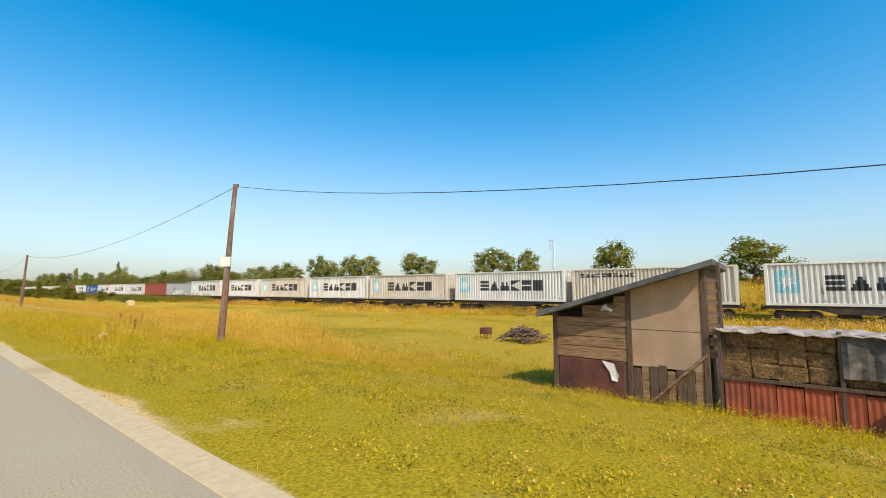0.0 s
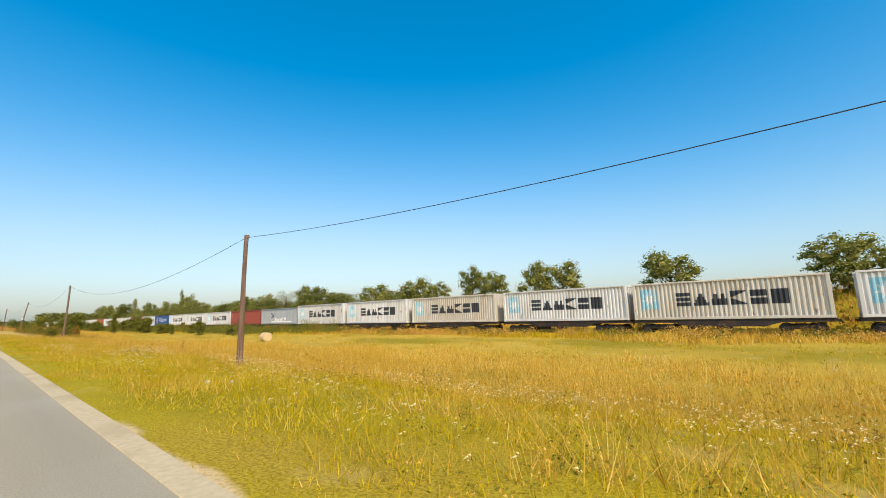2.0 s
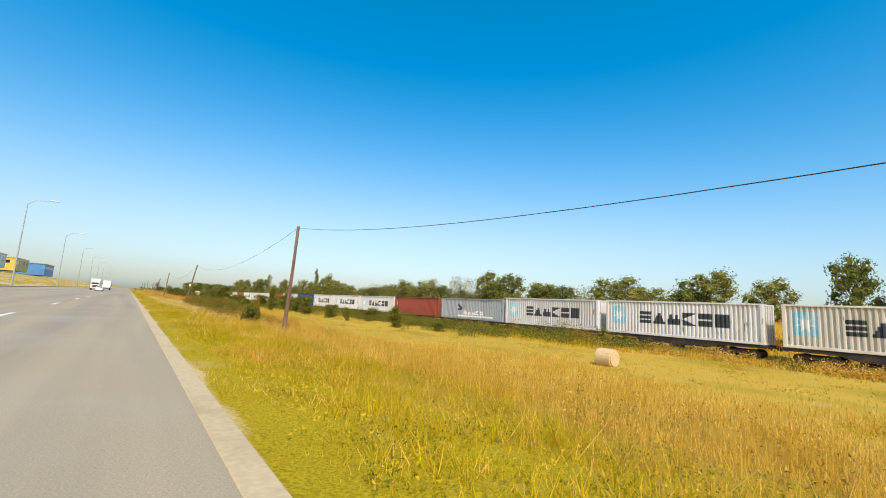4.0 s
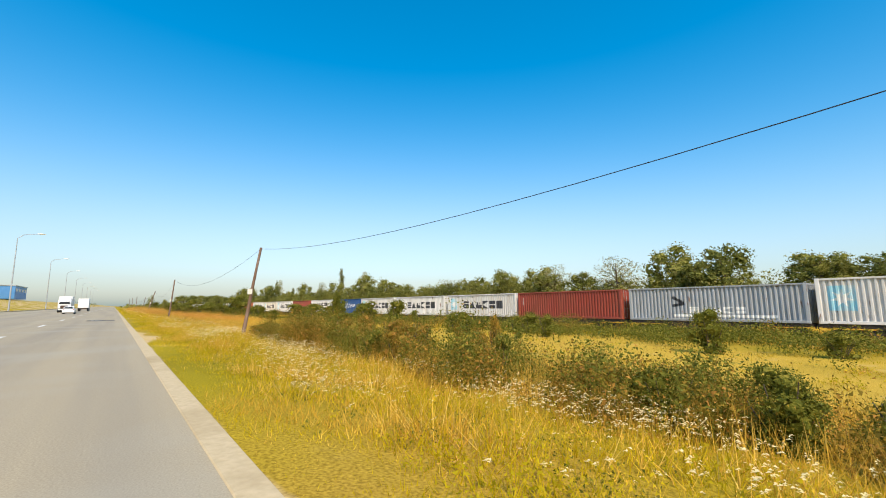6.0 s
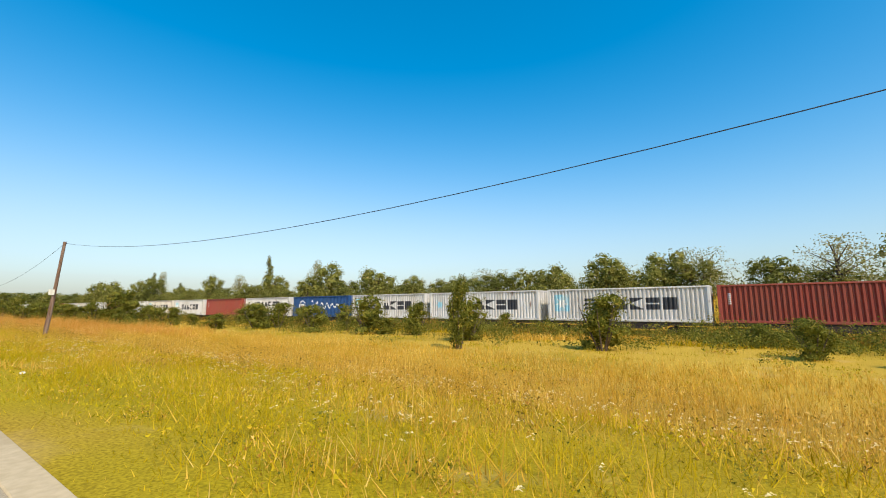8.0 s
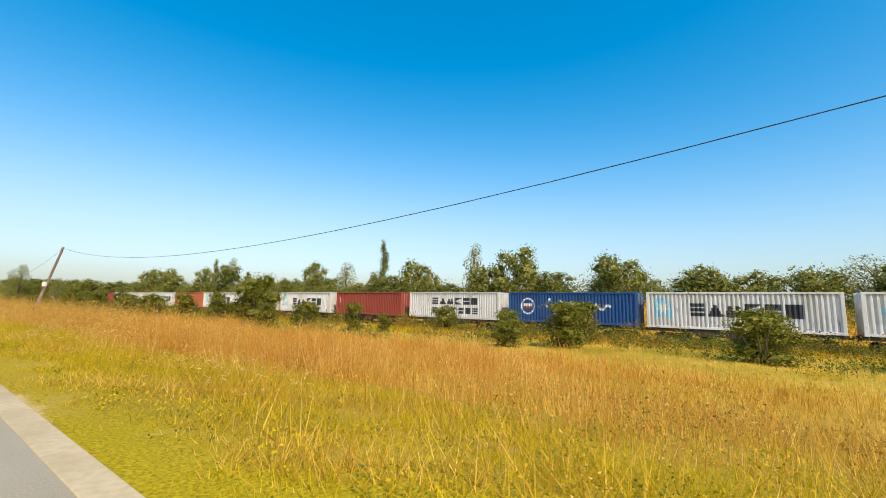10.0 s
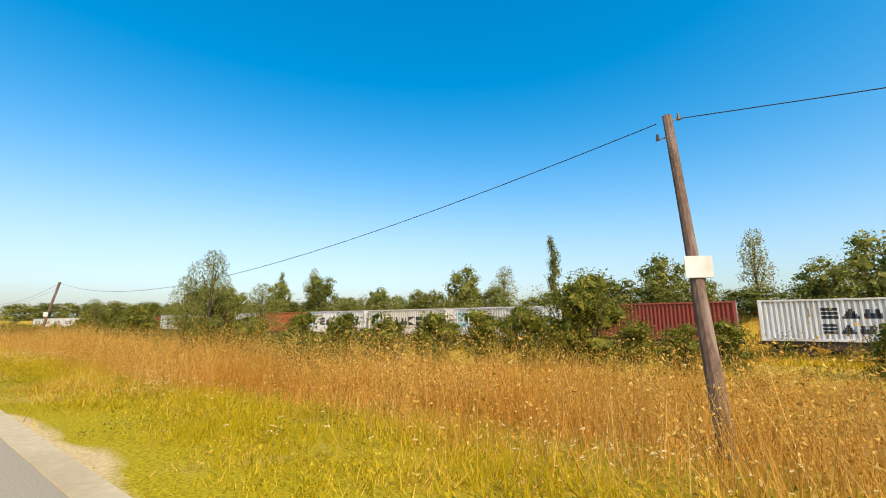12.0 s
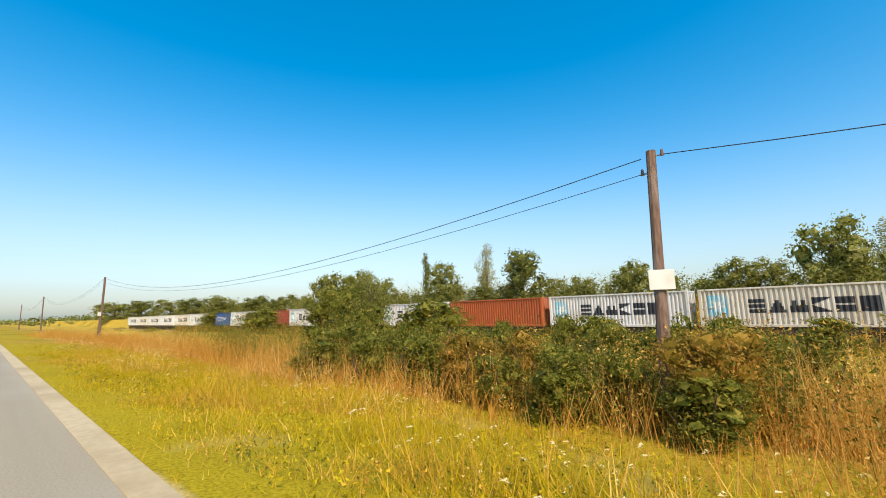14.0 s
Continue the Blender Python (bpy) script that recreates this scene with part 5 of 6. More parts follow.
for _ in range(110):
    y = rng.uniform(98, 420)
    spots.append((rng.uniform(24, 38), y, rng.uniform(0.5, 1.4), rng.uniform(0.7, 1.7)))
for _ in range(90):
    spots.append((rng.uniform(18, 32), rng.choice([rng.uniform(204, 236), rng.uniform(264, 335)]), rng.uniform(0.5, 1.5), rng.uniform(0.7, 1.8)))
spots += [(rng.uniform(25, 40), rng.uniform(256, 312), rng.uniform(0.7, 1.6), rng.uniform(0.9, 1.9)) for _ in range(130)]
scatter_leaves("field_scrub", "low green scrub between the shrubs in the field", spots, 44000, 0.085, "leaf_bush", rng, 0.9)


# ---- grass ----
def blades(name, label, x, y, height, width, mat, rng, lean=0.35):
    n = len(x)
    z = land(x, y) - 0.02
    a = rng.uniform(0, 2 * np.pi, n)
    dx, dy = np.cos(a) * width * 0.5, np.sin(a) * width * 0.5
    b = rng.uniform(0, 2 * np.pi, n)
    k = height * lean * rng.random(n)
    v = np.stack([np.stack([x - dx, y - dy, z], -1), np.stack([x + dx, y + dy, z], -1), np.stack([x + np.cos(b) * k, y + np.sin(b) * k, z + height], -1)], 1)
    ob = from_arrays(name, v.reshape(-1, 3), 3, mat)
    return tagged(ob, label, "grass", kind="stuff")


def clumped(rng, n, x0, x1, y0, y1, spread):
    """Points in loose tufts."""
    m = max(1, n // 9)
    cx, cy = rng.uniform(x0, x1, m), rng.uniform(y0, y1, m)
    i = rng.integers(0, m, n)
    return np.clip(cx[i] + rng.normal(0, spread, n), x0, x1), cy[i] + rng.normal(0, spread, n)


YK = (-20, 4, 8, 14, 22, 40, 55, 62, 92, 100, 128, 140, 150, 165, 185, 198, 258, 266, 330)
DRY_FROM = (14.0, 12.0, 8.0, 6.2, 7.5, 9.0, 7.0, 5.2, 5.0, 4.8, 5.3, 5.6, 8.0, 7.5, 5.5, 4.2, 3.4, 4.6, 4.0)
DRY_TO = (5.0, 9.0, 10.5, 13.0, 17.0, 24.0, 24.0, 22.0, 20.0, 14.0, 17.0, 20.0, 23.0, 24.0, 24.0, 22.0, 20.0, 10.0, 10.0)
DRY_H = (0.3, 0.35, 0.45, 0.6, 0.7, 0.8, 0.8, 0.8, 0.8, 0.75, 0.75, 0.8, 0.8, 0.8, 0.85, 1.45, 1.6, 1.5, 1.0)
rng = np.random.default_rng(9)
n = 360000
y = rng.uniform(-4, 285, n)
edge = np.interp(y, YK, DRY_FROM) + 0.5 * np.sin(y * 0.5) + rng.normal(0, 0.35, n)
x = 1.12 + (np.minimum(edge, 10.5) - 0.85) * rng.random(n) ** 1.15
keep = (x > 1.1 + sand_width(y) * rng.uniform(0.3, 1.15, n) ** 1.3) & (rng.random(n) < 0.2 + 0.8 * smooth(1.15, 1.7 + 0.5 * smooth(24, 14, y), x + 0.35 * np.sin(y * 0.8) * np.sin(y * 0.29)))
x, y = x[keep], y[keep]
tuft = 0.75 + 0.5 * np.sin(x * 2.7 + y * 0.8) * np.sin(y * 1.9)
hgt = (0.07 + 0.19 * smooth(1.4, 3.0, x)) * (0.4 + rng.random(len(x))) * tuft * (0.22 + 0.78 * smooth(5, 15, y))
straw = np.sin(x * 1.3 + 1.9 * np.sin(y * 0.33)) * np.sin(y * 0.9 + 0.7 * x) + 0.35 * np.sin(y * 2.7 + x * 4.1) + rng.normal(0, 0.3, len(x)) > 0.62
for patchy, mat, label in ((~straw, "grass_green", "short yellow-green verge grass beside the asphalt"), (straw & (y > 14), "grass_dry", "straw-coloured tufts standing in the green verge")):
    blades("verge_grass", label, x[patchy], y[patchy], hgt[patchy] * (1.0 if mat == "grass_green" else 1.7), 0.008 + 0.009 * rng.random(int(patchy.sum())), mat, rng, 1.2)
x, y = clumped(rng, 70000, 1.2, 13.0, -5, 15, 0.10)
hgt = (0.02 + 0.05 * rng.random(len(x))) * (0.8 + 0.4 * np.sin(x * 1.7 + y) * np.sin(y * 1.3))
blades("yard_grass", "rough yellow-green grass in front of the shed", x, y, hgt, 0.005 + 0.006 * rng.random(len(x)), "grass_green", rng, 1.6)
x, y = clumped(rng, 850000, 2.6, 25.0, -14, 325, 0.18)
lo = np.interp(y, YK, DRY_FROM) + 0.5 * np.sin(y * 0.5)
hi = np.interp(y, YK, DRY_TO) + 1.2 * np.sin(y * 0.23)
keep = (x > lo + rng.normal(0, 0.4, len(x))) & (x < hi + rng.normal(0, 0.8, len(x))) & (rng.random(len(x)) < 1.25 - 0.045 * x)
x, y = x[keep], y[keep]
lush = 0.70 + 0.42 * np.sin(x * 1.1 + 0.6 * np.sin(y * 0.4)) * np.sin(y * 0.55 + 0.3 * x) + 0.14 * np.sin(y * 2.3 + x * 3.1)
hgt = np.interp(y, YK, DRY_H) * (0.3 + 0.8 * rng.random(len(x))) * lush * (0.55 + 0.45 * smooth(0, 1.2, x - np.interp(y, YK, DRY_FROM)))
wid = (0.004 + 0.005 * rng.random(len(x))) * (1 + 0.11 * x) * np.where(y > 186, 1.15, 1.0)
for far, mat, label in ((y < 188 + 6 * np.sin(x), "grass_dry", "tall straw-coloured dry grass beyond the verge"), (y >= 188 + 6 * np.sin(x), "grass_rust", "tall rust-brown reeds and dry grass beyond the verge")):
    blades("dry_grass", label, x[far], y[far], hgt[far], wid[far], mat, rng, 0.7)
pick = rng.random(len(x)) < np.where(y > 185, 0.42, 0.2)
x, y, top = x[pick] + rng.normal(0, 0.04, pick.sum()), y[pick] + rng.normal(0, 0.04, pick.sum()), hgt[pick] * rng.uniform(0.35, 1.05, pick.sum())
z = land(x, y) + top
a, sl = rng.uniform(0, 6.28, len(x)), rng.uniform(0.006, 0.014, len(x)) * (0.6 + 0.2 * x)
dx, dy = np.cos(a) * sl, np.sin(a) * sl
v = np.stack([np.stack([x + dx * 0.5, y + dy * 0.5, z - sl * 1.3], -1), np.stack([x + dx * 0.3, y + dy * 0.3, z + sl * 1.6], -1), np.stack([x - dx * 0.5, y - dy * 0.5, z + sl * 0.2], -1)], 1)
for far, mat in ((y < 190, "grass_dry"), (y >= 190, "grass_rust")):
    tagged(from_arrays("seed_heads", v[far].reshape(-1, 3), 3, mat), "feathery seed heads over the dry grass", "grass", kind="stuff")
x, y = clumped(rng, 100000, 7.5, 37.0, -14, 330, 0.25)
hgt = 0.06 + 0.10 * rng.random(len(x)) + 0.15 * (rng.random(len(x)) < 0.06)
for part_of, mat in ((y < 34 + 8 * np.sin(x * 0.7), "grass_green"), (y >= 34 + 8 * np.sin(x * 0.7), "grass_field")):
    blades("field_grass", "low golden-green grass of the open field", x[part_of], y[part_of], hgt[part_of], 0.024 + 0.024 * rng.random(int(part_of.sum())), mat, rng, 0.9)

# rank grass along the foot of the bank
x, y = clumped(rng, 90000, 32.0, 43.6, -16, 330, 0.5)
keep = x > 35.5 + 2.5 * np.sin(y * 0.11) + 1.2 * np.sin(y * 0.37 + 1)
x, y = x[keep], y[keep]
hgt = (0.25 + 0.5 * rng.random(len(x))) * (0.75 + 0.45 * np.sin(x * 0.9 + y * 0.3) * np.sin(y * 0.45))
for part_of, mat in ((np.sin(y * 0.16 + x * 0.3) > 0.2, "grass_green"), (np.sin(y * 0.16 + x * 0.3) <= 0.2, "grass_dry")):
    blades("bank_grass", "rank golden-green grass below the railway", x[part_of], y[part_of], hgt[part_of], 0.05 + 0.05 * rng.random(int(part_of.sum())), mat, rng, 0.6)

x, y = clumped(rng, 60000, 49.8, 56.0, -30, 330, 0.5)
x = x - 0.00736 * (y - 130)
hgt = (0.3 + 0.5 * rng.random(len(x))) * (0.75 + 0.45 * np.sin(x * 0.9 + y * 0.3) * np.sin(y * 0.45))
blades("ridge_grass", "long brown-gold grass on the ridge behind the railway", x, y, hgt, 0.06 + 0.06 * rng.random(len(x)), "grass_rust", rng, 0.7)
y = rng.uniform(-30, 330, 260)
spots = list(zip(rng.uniform(50.5, 55.5, 260) - 0.00736 * (y - 130), y, rng.uniform(0.5, 1.5, 260), rng.uniform(0.6, 1.5, 260)))
scatter_leaves("ridge_weeds", "brown and olive weeds on the ridge behind the railway", spots, 12000, 0.13, "leaf_bush", rng, 0.8)


def flowers():
    rng = np.random.default_rng(31)
    n = 34000
    y = np.concatenate([rng.uniform(30, 62, n // 4), rng.uniform(92, 165, n // 3), rng.uniform(106, 138, n // 3), rng.uniform(190, 300, n // 5)])
    x = 2.2 + (np.minimum(np.interp(y, YK, DRY_FROM), 8.5) - 1.4) * rng.random(len(y)) ** 0.8
    patchy = np.sin(y * 0.9) * np.sin(y * 0.31 + x * 1.7) + rng.normal(0, 0.35, len(y))
    ok = (x > 1.6) & (patchy > 0.3)
    x, y = x[ok], y[ok]
    z = land(x, y) + rng.uniform(0.16, 0.42, len(x))
    head = rng.uniform(0.012, 0.044, len(x))
    tx, ty = rng.normal(0, 0.3, len(x)), rng.normal(0, 0.3, len(x))
    pieces = []
    for k in range(6):
        r, a = head * math.sqrt((k + 0.3) / 6), 2.4 * k + rng.uniform(0, 1, len(x))
        fx, fy = r * np.cos(a), r * np.sin(a)
        s = head * rng.uniform(0.28, 0.5, len(x))
        fz = z + fx * tx + fy * ty + rng.normal(0, 0.003, len(x))
        ring = [np.stack([x + fx + s * np.cos(q), y + fy + s * np.sin(q), fz + s * 0.3 * np.cos(q + k)], -1) for q in (0.3, 2.4, 4.5)]
        pieces.append(np.stack(ring, 1))
    ob = from_arrays("wild_flowers", np.concatenate(pieces).reshape(-1, 3), 3, "flower")
    tagged(ob, "scattered small white wild flower heads in the verge", "flowers", kind="stuff")


flowers()


def yellow_patch():
    rng = np.random.default_rng(41)
    x, y = rng.normal(2.9, 0.45, 1500), rng.normal(50.6, 1.5, 1500)
    z = land(x, y) + rng.uniform(0.1, 0.3, len(x))
    sz = rng.uniform(0.008, 0.018, len(x))
    ring = [np.stack([x + sz * np.cos(a), y + sz * np.sin(a), z + 0.4 * sz * np.cos(a)], -1) for a in np.arange(6) * np.pi / 3]
    ob = from_arrays("yellow_flowers", np.stack(ring, 1).reshape(-1, 3), 6, "yellow_flower")
    tagged(ob, "bright yellow wild flowers clustered in the verge", "flowers", kind="stuff")


yellow_patch()
def verge_spots(rng, n, low, high, small, large, past=0.6):
    """Clumps spread over the green strip between the asphalt and the dry grass."""
    y = rng.uniform(14, 292, n)
    x = 1.7 + (np.minimum(np.interp(y, YK, DRY_FROM), 10.5) + past - 1.7) * rng.random(n)
    clear = x > 1.25 + sand_width(y)
    x, y, n = x[clear], y[clear], int(clear.sum())
    return list(zip(x, y, rng.uniform(low, high, n), rng.uniform(small, large, n)))


scatter_leaves("verge_herbs", "leafy yellow-green herbs filling the verge", verge_spots(rng, 3400, 0.10, 0.34, 0.12, 0.42), 88000, 0.023, "leaf_verge", rng, 0.5)
scatter_leaves("verge_herbs", "dark green low herbs scattered through the verge", verge_spots(rng, 900, 0.08, 0.28, 0.10, 0.34), 26000, 0.018, "leaf_bush", rng, 0.4)
scatter_leaves("verge_tufts", "withered brown tufts scattered through the verge", verge_spots(rng, 1100, 0.14, 0.42, 0.08, 0.30, 2.0), 34000, 0.016, "leaf_rust", rng, 0.9)

def yard_spots(rng, n, low, high, small, large):
    """Clumps in the rough lawn round the shed."""
    x, y = rng.uniform(1.8, 14.0, n), rng.uniform(-6, 17, n)
    clear = ((x < 8.9) | (y > 4.6)) & (x > 1.3 + sand_width(y))
    return [(a, b, rng.uniform(low, high), rng.uniform(small, large)) for a, b in zip(x[clear], y[clear])]


scatter_leaves("lawn_herbs", "yellow-green herbs in the rough lawn before the shed", yard_spots(rng, 1500, 0.05, 0.20, 0.08, 0.34), 52000, 0.016, "leaf_verge", rng, 0.5)
scatter_leaves("lawn_herbs", "low dark green clover in the short grass", yard_spots(rng, 480, 0.04, 0.14, 0.08, 0.32), 16000, 0.014, "leaf_bush", rng, 0.3)
scatter_leaves("lawn_tufts", "withered brown tufts in the short grass", yard_spots(rng, 480, 0.06, 0.22, 0.06, 0.26), 15000, 0.014, "leaf_rust", rng, 0.6)


def dry_stalk(x, y, h):
    t = thing("dry_stalk", "dead brown weed stalk standing in the grass", "plant", "dead stalks in the verge", (x, y, float(land(x, y)) - 0.03))
    part("stem", Cy((0, 0, 0), (0.03, -0.05, h), 0.007, 0.004, seg=6), "wood_dark", t)
    bm = bmesh.new()
    rr = random.Random(int(x * 100))
    for k in range(16):
        z = h * (0.55 + 0.45 * k / 16)
        a = rr.uniform(0, 6.28)
        cyl(bm, (0.03 * z / h, -0.05 * z / h, z), (0.03 * z / h + 0.05 * math.cos(a), -0.05 * z / h + 0.05 * math.sin(a), z + 0.05), 0.006, 0.002, seg=5)
    part("seed_head", bm, "wood_dark", t)


for spot in ((11.80, 16.30, 0.75), (5.29, 20.84, 0.6), (3.91, 14.45, 0.6), (6.67, 24.47, 0.5), (7.13, 59.50, 0.8), (9.89, 33.41, 0.9), (10.81, 30.47, 0.8)):
    dry_stalk(*spot)


def stones():
    rnd = random.Random(3)
    places = [(4.07, 30.44), (4.51, 30.39), (5.00, 30.28), (4.85, 29.16), (4.07, 29.14), (3.52, 46.10), (3.92, 45.82), (2.45, 207.70), (1.44, 157.85)]
    for x, y in places:
        bm = bmesh.new()
        bmesh.ops.create_icosphere(bm, subdivisions=2, radius=1)
        sx, sy, sz = rnd.uniform(0.04, 0.06), rnd.uniform(0.06, 0.08), rnd.uniform(0.02, 0.04)
        for v in bm.verts:
            k = 1 + 0.22 * math.sin(5 * v.co.x + 3 * x) * math.cos(4 * v.co.y + y)
            v.co = Vector((v.co.x * sx * k, v.co.y * sy * k, v.co.z * sz * k))
        ob = part("stone", bm, "stone")
        ob.location = (x, y, float(land(x, y)) + 0.03)
        tagged(ob, "pale limestone lump lying in the grass", "stone", "stones in the verge")


stones()


def spoil_lump(x, y, s):
    bm = bmesh.new()
    bmesh.ops.create_icosphere(bm, subdivisions=3, radius=1)
    for v in bm.verts:
        k = 1 + 0.25 * math.sin(4 * v.co.x + x) * math.cos(5 * v.co.y + y) + 0.1 * math.sin(13 * v.co.z + 9 * v.co.x)
        v.co = Vector((v.co.x * s * 0.8 * k, v.co.y * s * 1.2 * k, v.co.z * s * 0.6 * k))
    ob = part("rubble_lump", bm, "rubble")
    ob.location = (x, y, float(land(x, y)) + s * 0.6)
    tagged(ob, "dark grey rubble lump half sunk in the verge", "rubble", "rubble in the verge")


for spot in ((3.09, 135.50, 0.075), (3.22, 135.34, 0.05), (3.68, 135.18, 0.055)):
    spoil_lump(*spot)


def litter(x, y, s):
    bm = bmesh.new()
    bmesh.ops.create_icosphere(bm, subdivisions=3, radius=1)
    for v in bm.verts:
        k = 1 + 0.2 * math.sin(9 * v.co.x + x) * math.cos(8 * v.co.y) + 0.12 * math.sin(17 * v.co.z + y)
        v.co = Vector((v.co.x * s * k, v.co.y * s * 1.4 * k, v.co.z * s * 0.55 * k))
    ob = part("plastic_bag", bm, "bag")
    ob.location = (x, y, float(land(x, y)) + s * 0.45)
    tagged(ob, "crumpled white plastic bag lying in the verge", "litter", "litter in the verge")


for spot in ((3.55, 15.76, 0.10), (3.36, 15.18, 0.05), (2.18, 156.04, 0.045), (2.47, 254.81, 0.04), (6.09, 207.28, 0.10)):
    litter(*spot)

# patches in the asphalt and a drain
for k, (x0, x1, y0, y1) in enumerate(((-1.2, 0.55, 30.5, 32.3), (-1.4, 0.35, 148.8, 151.6), (-0.6, -0.2, 46.6, 46.9), (-1.0, -0.5, 206.0, 206.6))):
    ob = part("asphalt_patch", B(x0, x1, y0, y1, -0.05, 0.004), "patch")
    tagged(ob, "dark newer asphalt patch let into the grey road", "road patch", kind="structure")
d = thing("drain_grate", "pale steel drain grating set in a dark asphalt patch", "drain", at=(-0.75, 149.9, 0.005))
part("frame", B(-0.4, 0.4, -0.35, 0.35, -0.03, 0.008), "steel_dark", d)
for k in range(9):
    part("bar", B(-0.36 + 0.08 * k, -0.32 + 0.08 * k, -0.31, 0.31, 0.006, 0.014), "galv", d)


# ---- vehicles, lamps and halls on the far side of the road ----
def wheel(parent, x, y, z, r, w=0.16):
    t = part("wheel", Cy((x - w / 2, y, z), (x + w / 2, y, z), r, seg=18), "tyre", parent)
    part("rim", Cy((x - w / 2 - 0.01, y, z), (x + w / 2 + 0.01, y, z), r * 0.6, seg=12), "galv", t)


def hull(sections):
    """A body lofted through cross-sections (y, half width, z low, z high)."""
    bm = bmesh.new()
    prev = None
    for y, w, z0, z1 in sections:
        h = z1 - z0
        pts = [(-w * 0.94, z0), (w * 0.94, z0), (w, z0 + h * 0.25), (w, z0 + h * 0.75), (w * 0.86, z1), (-w * 0.86, z1), (-w, z0 + h * 0.75), (-w, z0 + h * 0.25)]
        ring = [bm.verts.new((x, y, z)) for x, z in pts]
        if prev:
            for a in range(8):
                b = (a + 1) % 8
                bm.faces.new((prev[a], prev[b], ring[b], ring[a]))
        else:
            bm.faces.new(ring[::-1])
        prev = ring
    bm.faces.new(prev)
    return bm


def car(x, y):
    c = thing("car", "white hatchback car on the grey asphalt road", "car", at=(x, y, road_z(x)))
    part("body", hull([(-1.6, 0.6, 0.25, 0.62), (-1.5, 0.68, 0.18, 0.74), (0.6, 0.7, 0.16, 0.74), (1.5, 0.66, 0.18, 0.62), (1.65, 0.56, 0.24, 0.5)]), "car_white", c)
    part("cabin", hull([(-1.45, 0.56, 0.7, 0.78), (-1.1, 0.58, 0.72, 1.05), (0.1, 0.57, 0.72, 1.08), (0.75, 0.56, 0.7, 0.75)]), "car_white", c)
    part("rear_window", hull([(-1.47, 0.5, 0.78, 0.86), (-1.2, 0.5, 0.78, 1.0)]), "glass_dark", c)
    for sx in (-0.565, 0.565):
        part("side_window", B(sx - 0.02, sx + 0.02, -0.95, 0.35, 0.78, 0.99, bevel=0.01), "glass_dark", c)
    for sx in (-0.52, 0.52):
        part("tail_lamp", B(sx - 0.1, sx + 0.1, -1.6, -1.5, 0.55, 0.68, bevel=0.02), "lamp_red", c)
    part("bumper", B(-0.62, 0.62, -1.68, -1.55, 0.24, 0.42, bevel=0.04), "car_white", c)
    for sx in (-0.62, 0.62):
        for yy in (-1.0, 1.05):
            wheel(c, sx, yy, 0.24, 0.24)


def truck(x, y, facing, label):
    c = thing("truck", label, "truck", at=(x, y, road_z(x)))
    c.rotation_euler = (0, 0, facing)
    part("cargo_box", B(-0.9, 0.9, -4.6, 0.6, 0.75, 2.75, bevel=0.03), "car_white", c)
    part("chassis", B(-0.5, 0.5, -4.5, 2.0, 0.45, 0.7), "steel_dark", c)
    cab = part("cab", hull([(0.75, 0.86, 0.5, 2.5), (1.9, 0.86, 0.45, 2.45), (2.1, 0.82, 0.45, 1.6)]), "car_white", c)
    part("windscreen", hull([(1.92, 0.74, 1.45, 2.2), (2.12, 0.72, 1.42, 1.62)]), "glass_dark", cab)
    part("grille", B(-0.5, 0.5, 2.05, 2.14, 0.65, 1.2, bevel=0.02), "steel_dark", cab)
    for sx in (-0.65, 0.65):
        part("headlamp", B(sx - 0.14, sx + 0.14, 2.06, 2.13, 0.6, 0.78, bevel=0.02), "galv", cab)
    for sx in (-0.78, 0.78):
        for yy in (-3.6, -2.7, 1.3):
            wheel(c, sx, yy, 0.38, 0.38, 0.24)


truck(-6.4, 205.0, math.pi, "white box truck facing along the oncoming lane")
car(-4.9, 190.0)
truck(-5.0, 232.0, 0, "white box truck seen from behind on the road")


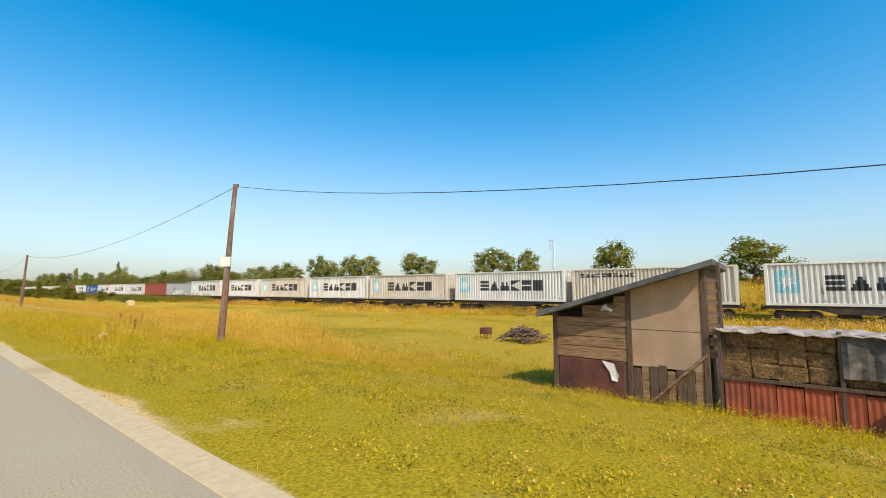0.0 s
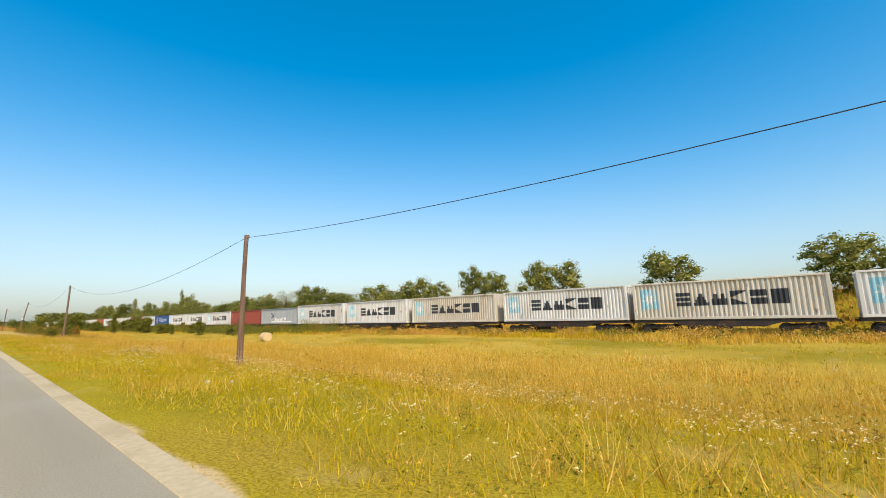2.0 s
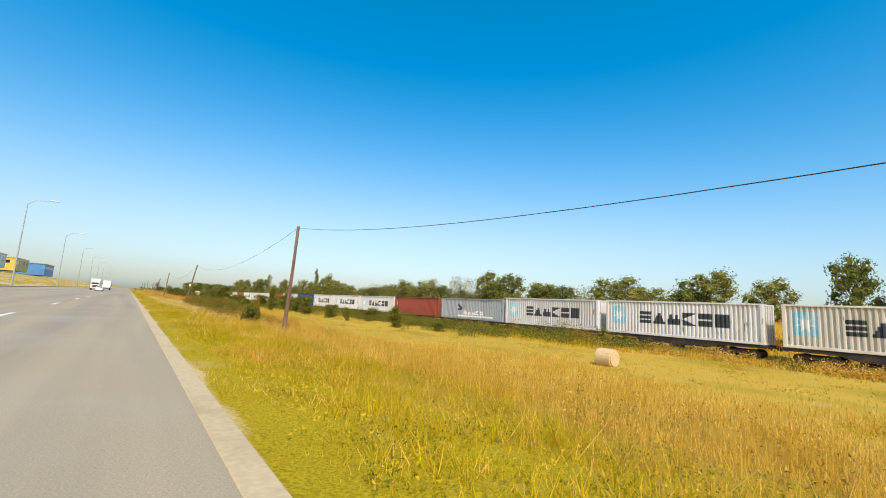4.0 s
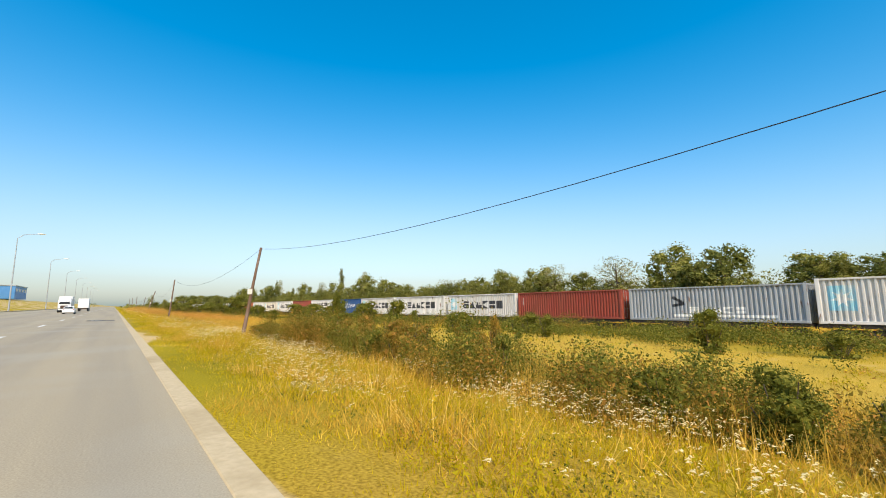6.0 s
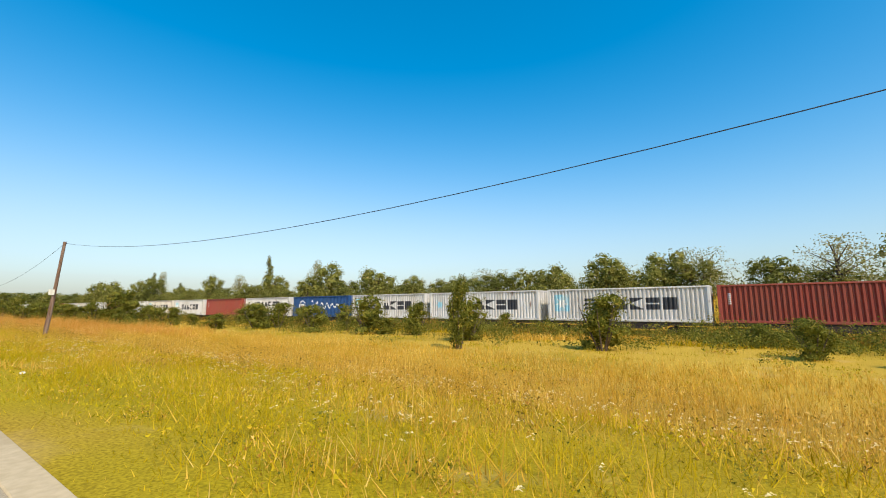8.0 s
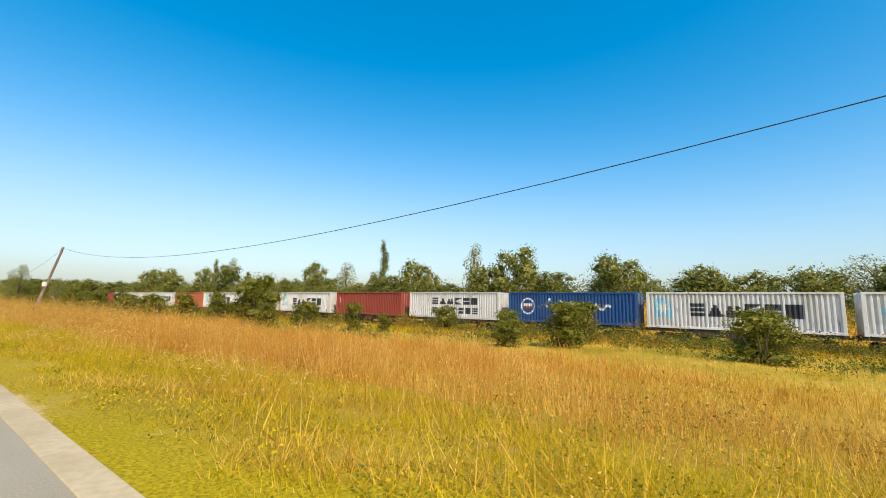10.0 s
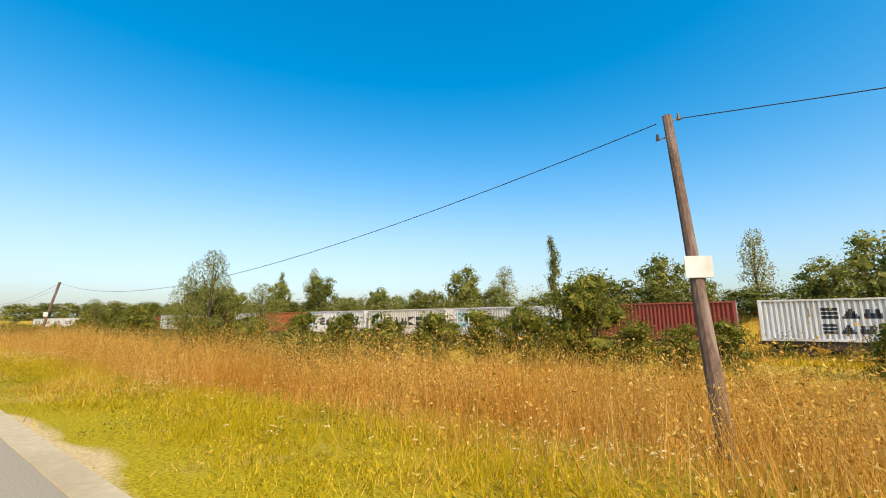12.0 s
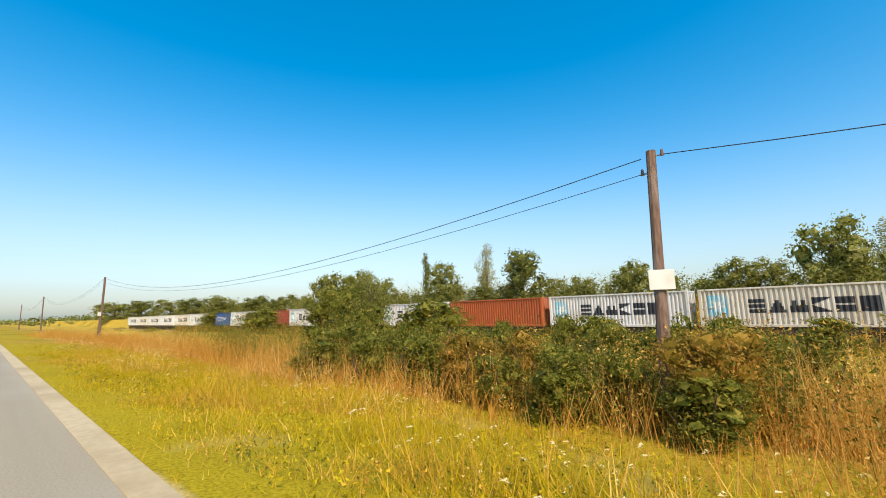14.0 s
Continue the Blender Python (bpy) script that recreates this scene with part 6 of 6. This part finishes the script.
def street_lamp(y):
    s = thing("street_lamp", "slim grey street lamp with a curved arm over the road", "street lamp", "street lamps", (-13.6, y, float(land(-13.6, y)) - 0.05))
    part("post", Cy((0, 0, 0), (0, 0, 12.4), 0.12, 0.06, seg=8), "galv", s)
    bm = Cy((0, 0, 12.3), (0.7, 0, 13.0), 0.05, seg=6)
    cyl(bm, (0.7, 0, 13.0), (2.5, 0, 13.3), 0.045, seg=6)
    part("arm", bm, "galv", s)
    bm = bmesh.new()
    bmesh.ops.create_uvsphere(bm, u_segments=12, v_segments=8, radius=1, matrix=Matrix.Translation((2.9, 0, 13.33)) @ Matrix.Diagonal((0.6, 0.2, 0.11, 1)))
    part("lamp_head", bm, "plate", s)


for k in range(11):
    street_lamp(60 + 49 * k)


def hall(x, y, w, d, h, mat, label):
    b = thing("hall", label, "building", "halls beyond the road", (x, y, float(land(x, y))))
    part("wall", B(-w / 2, w / 2, -d / 2, d / 2, -0.5, h), mat, b)
    part("roof", B(-w / 2 - 0.4, w / 2 + 0.4, -d / 2 - 0.4, d / 2 + 0.4, h, h + 0.5, bevel=0.1), "galv", b)
    n = max(3, int(d / 9))
    for k in range(n):
        y0 = -d / 2 + (k + 0.25) * d / n
        part("window", B(w / 2 - 0.02, w / 2 + 0.05, y0, y0 + d / n * 0.5, h * 0.55, h * 0.8), "glass_dark", b)
    for k in range(max(2, int(w / 10))):
        x0 = -w / 2 + (k + 0.25) * 10
        part("window", B(x0, x0 + 5, -d / 2 - 0.05, -d / 2 + 0.02, h * 0.55, h * 0.8), "glass_dark", b)


hall(-75, 330, 40, 130, 6.5, "hall_white", "long low white industrial hall with a window band")
hall(-70, 440, 30, 40, 7, "hall_yellow", "yellow clad hall beyond the fields")
hall(-62, 500, 26, 44, 7.5, "hall_blue", "blue clad hall beyond the fields")
hall(-95, 235, 40, 50, 6, "hall_white", "low white hall beyond the fields")

# far woods closing the horizon
rng = np.random.default_rng(77)
lobes = []
for k in range(420):
    if k % 2:
        xx, yy = rng.uniform(20, 900), rng.uniform(620, 1200)
    else:
        xx, yy = rng.uniform(90, 1200), rng.uniform(-500, 1000)
    lobes.append((xx, yy, -1.0, rng.uniform(8, 20), rng.uniform(8, 20), rng.uniform(4, 8)))
for k in range(120):
    lobes.append((rng.uniform(-900, -30), rng.uniform(560, 1400), 1.0, rng.uniform(8, 20), rng.uniform(8, 20), rng.uniform(4, 8)))
ob = from_arrays("far_woods", leaf_cloud(rng, lobes, 40000, 1.8, 0.6), 4, "leaf_dark")
tagged(ob, "distant dark green woods along the horizon", "woods", kind="stuff")
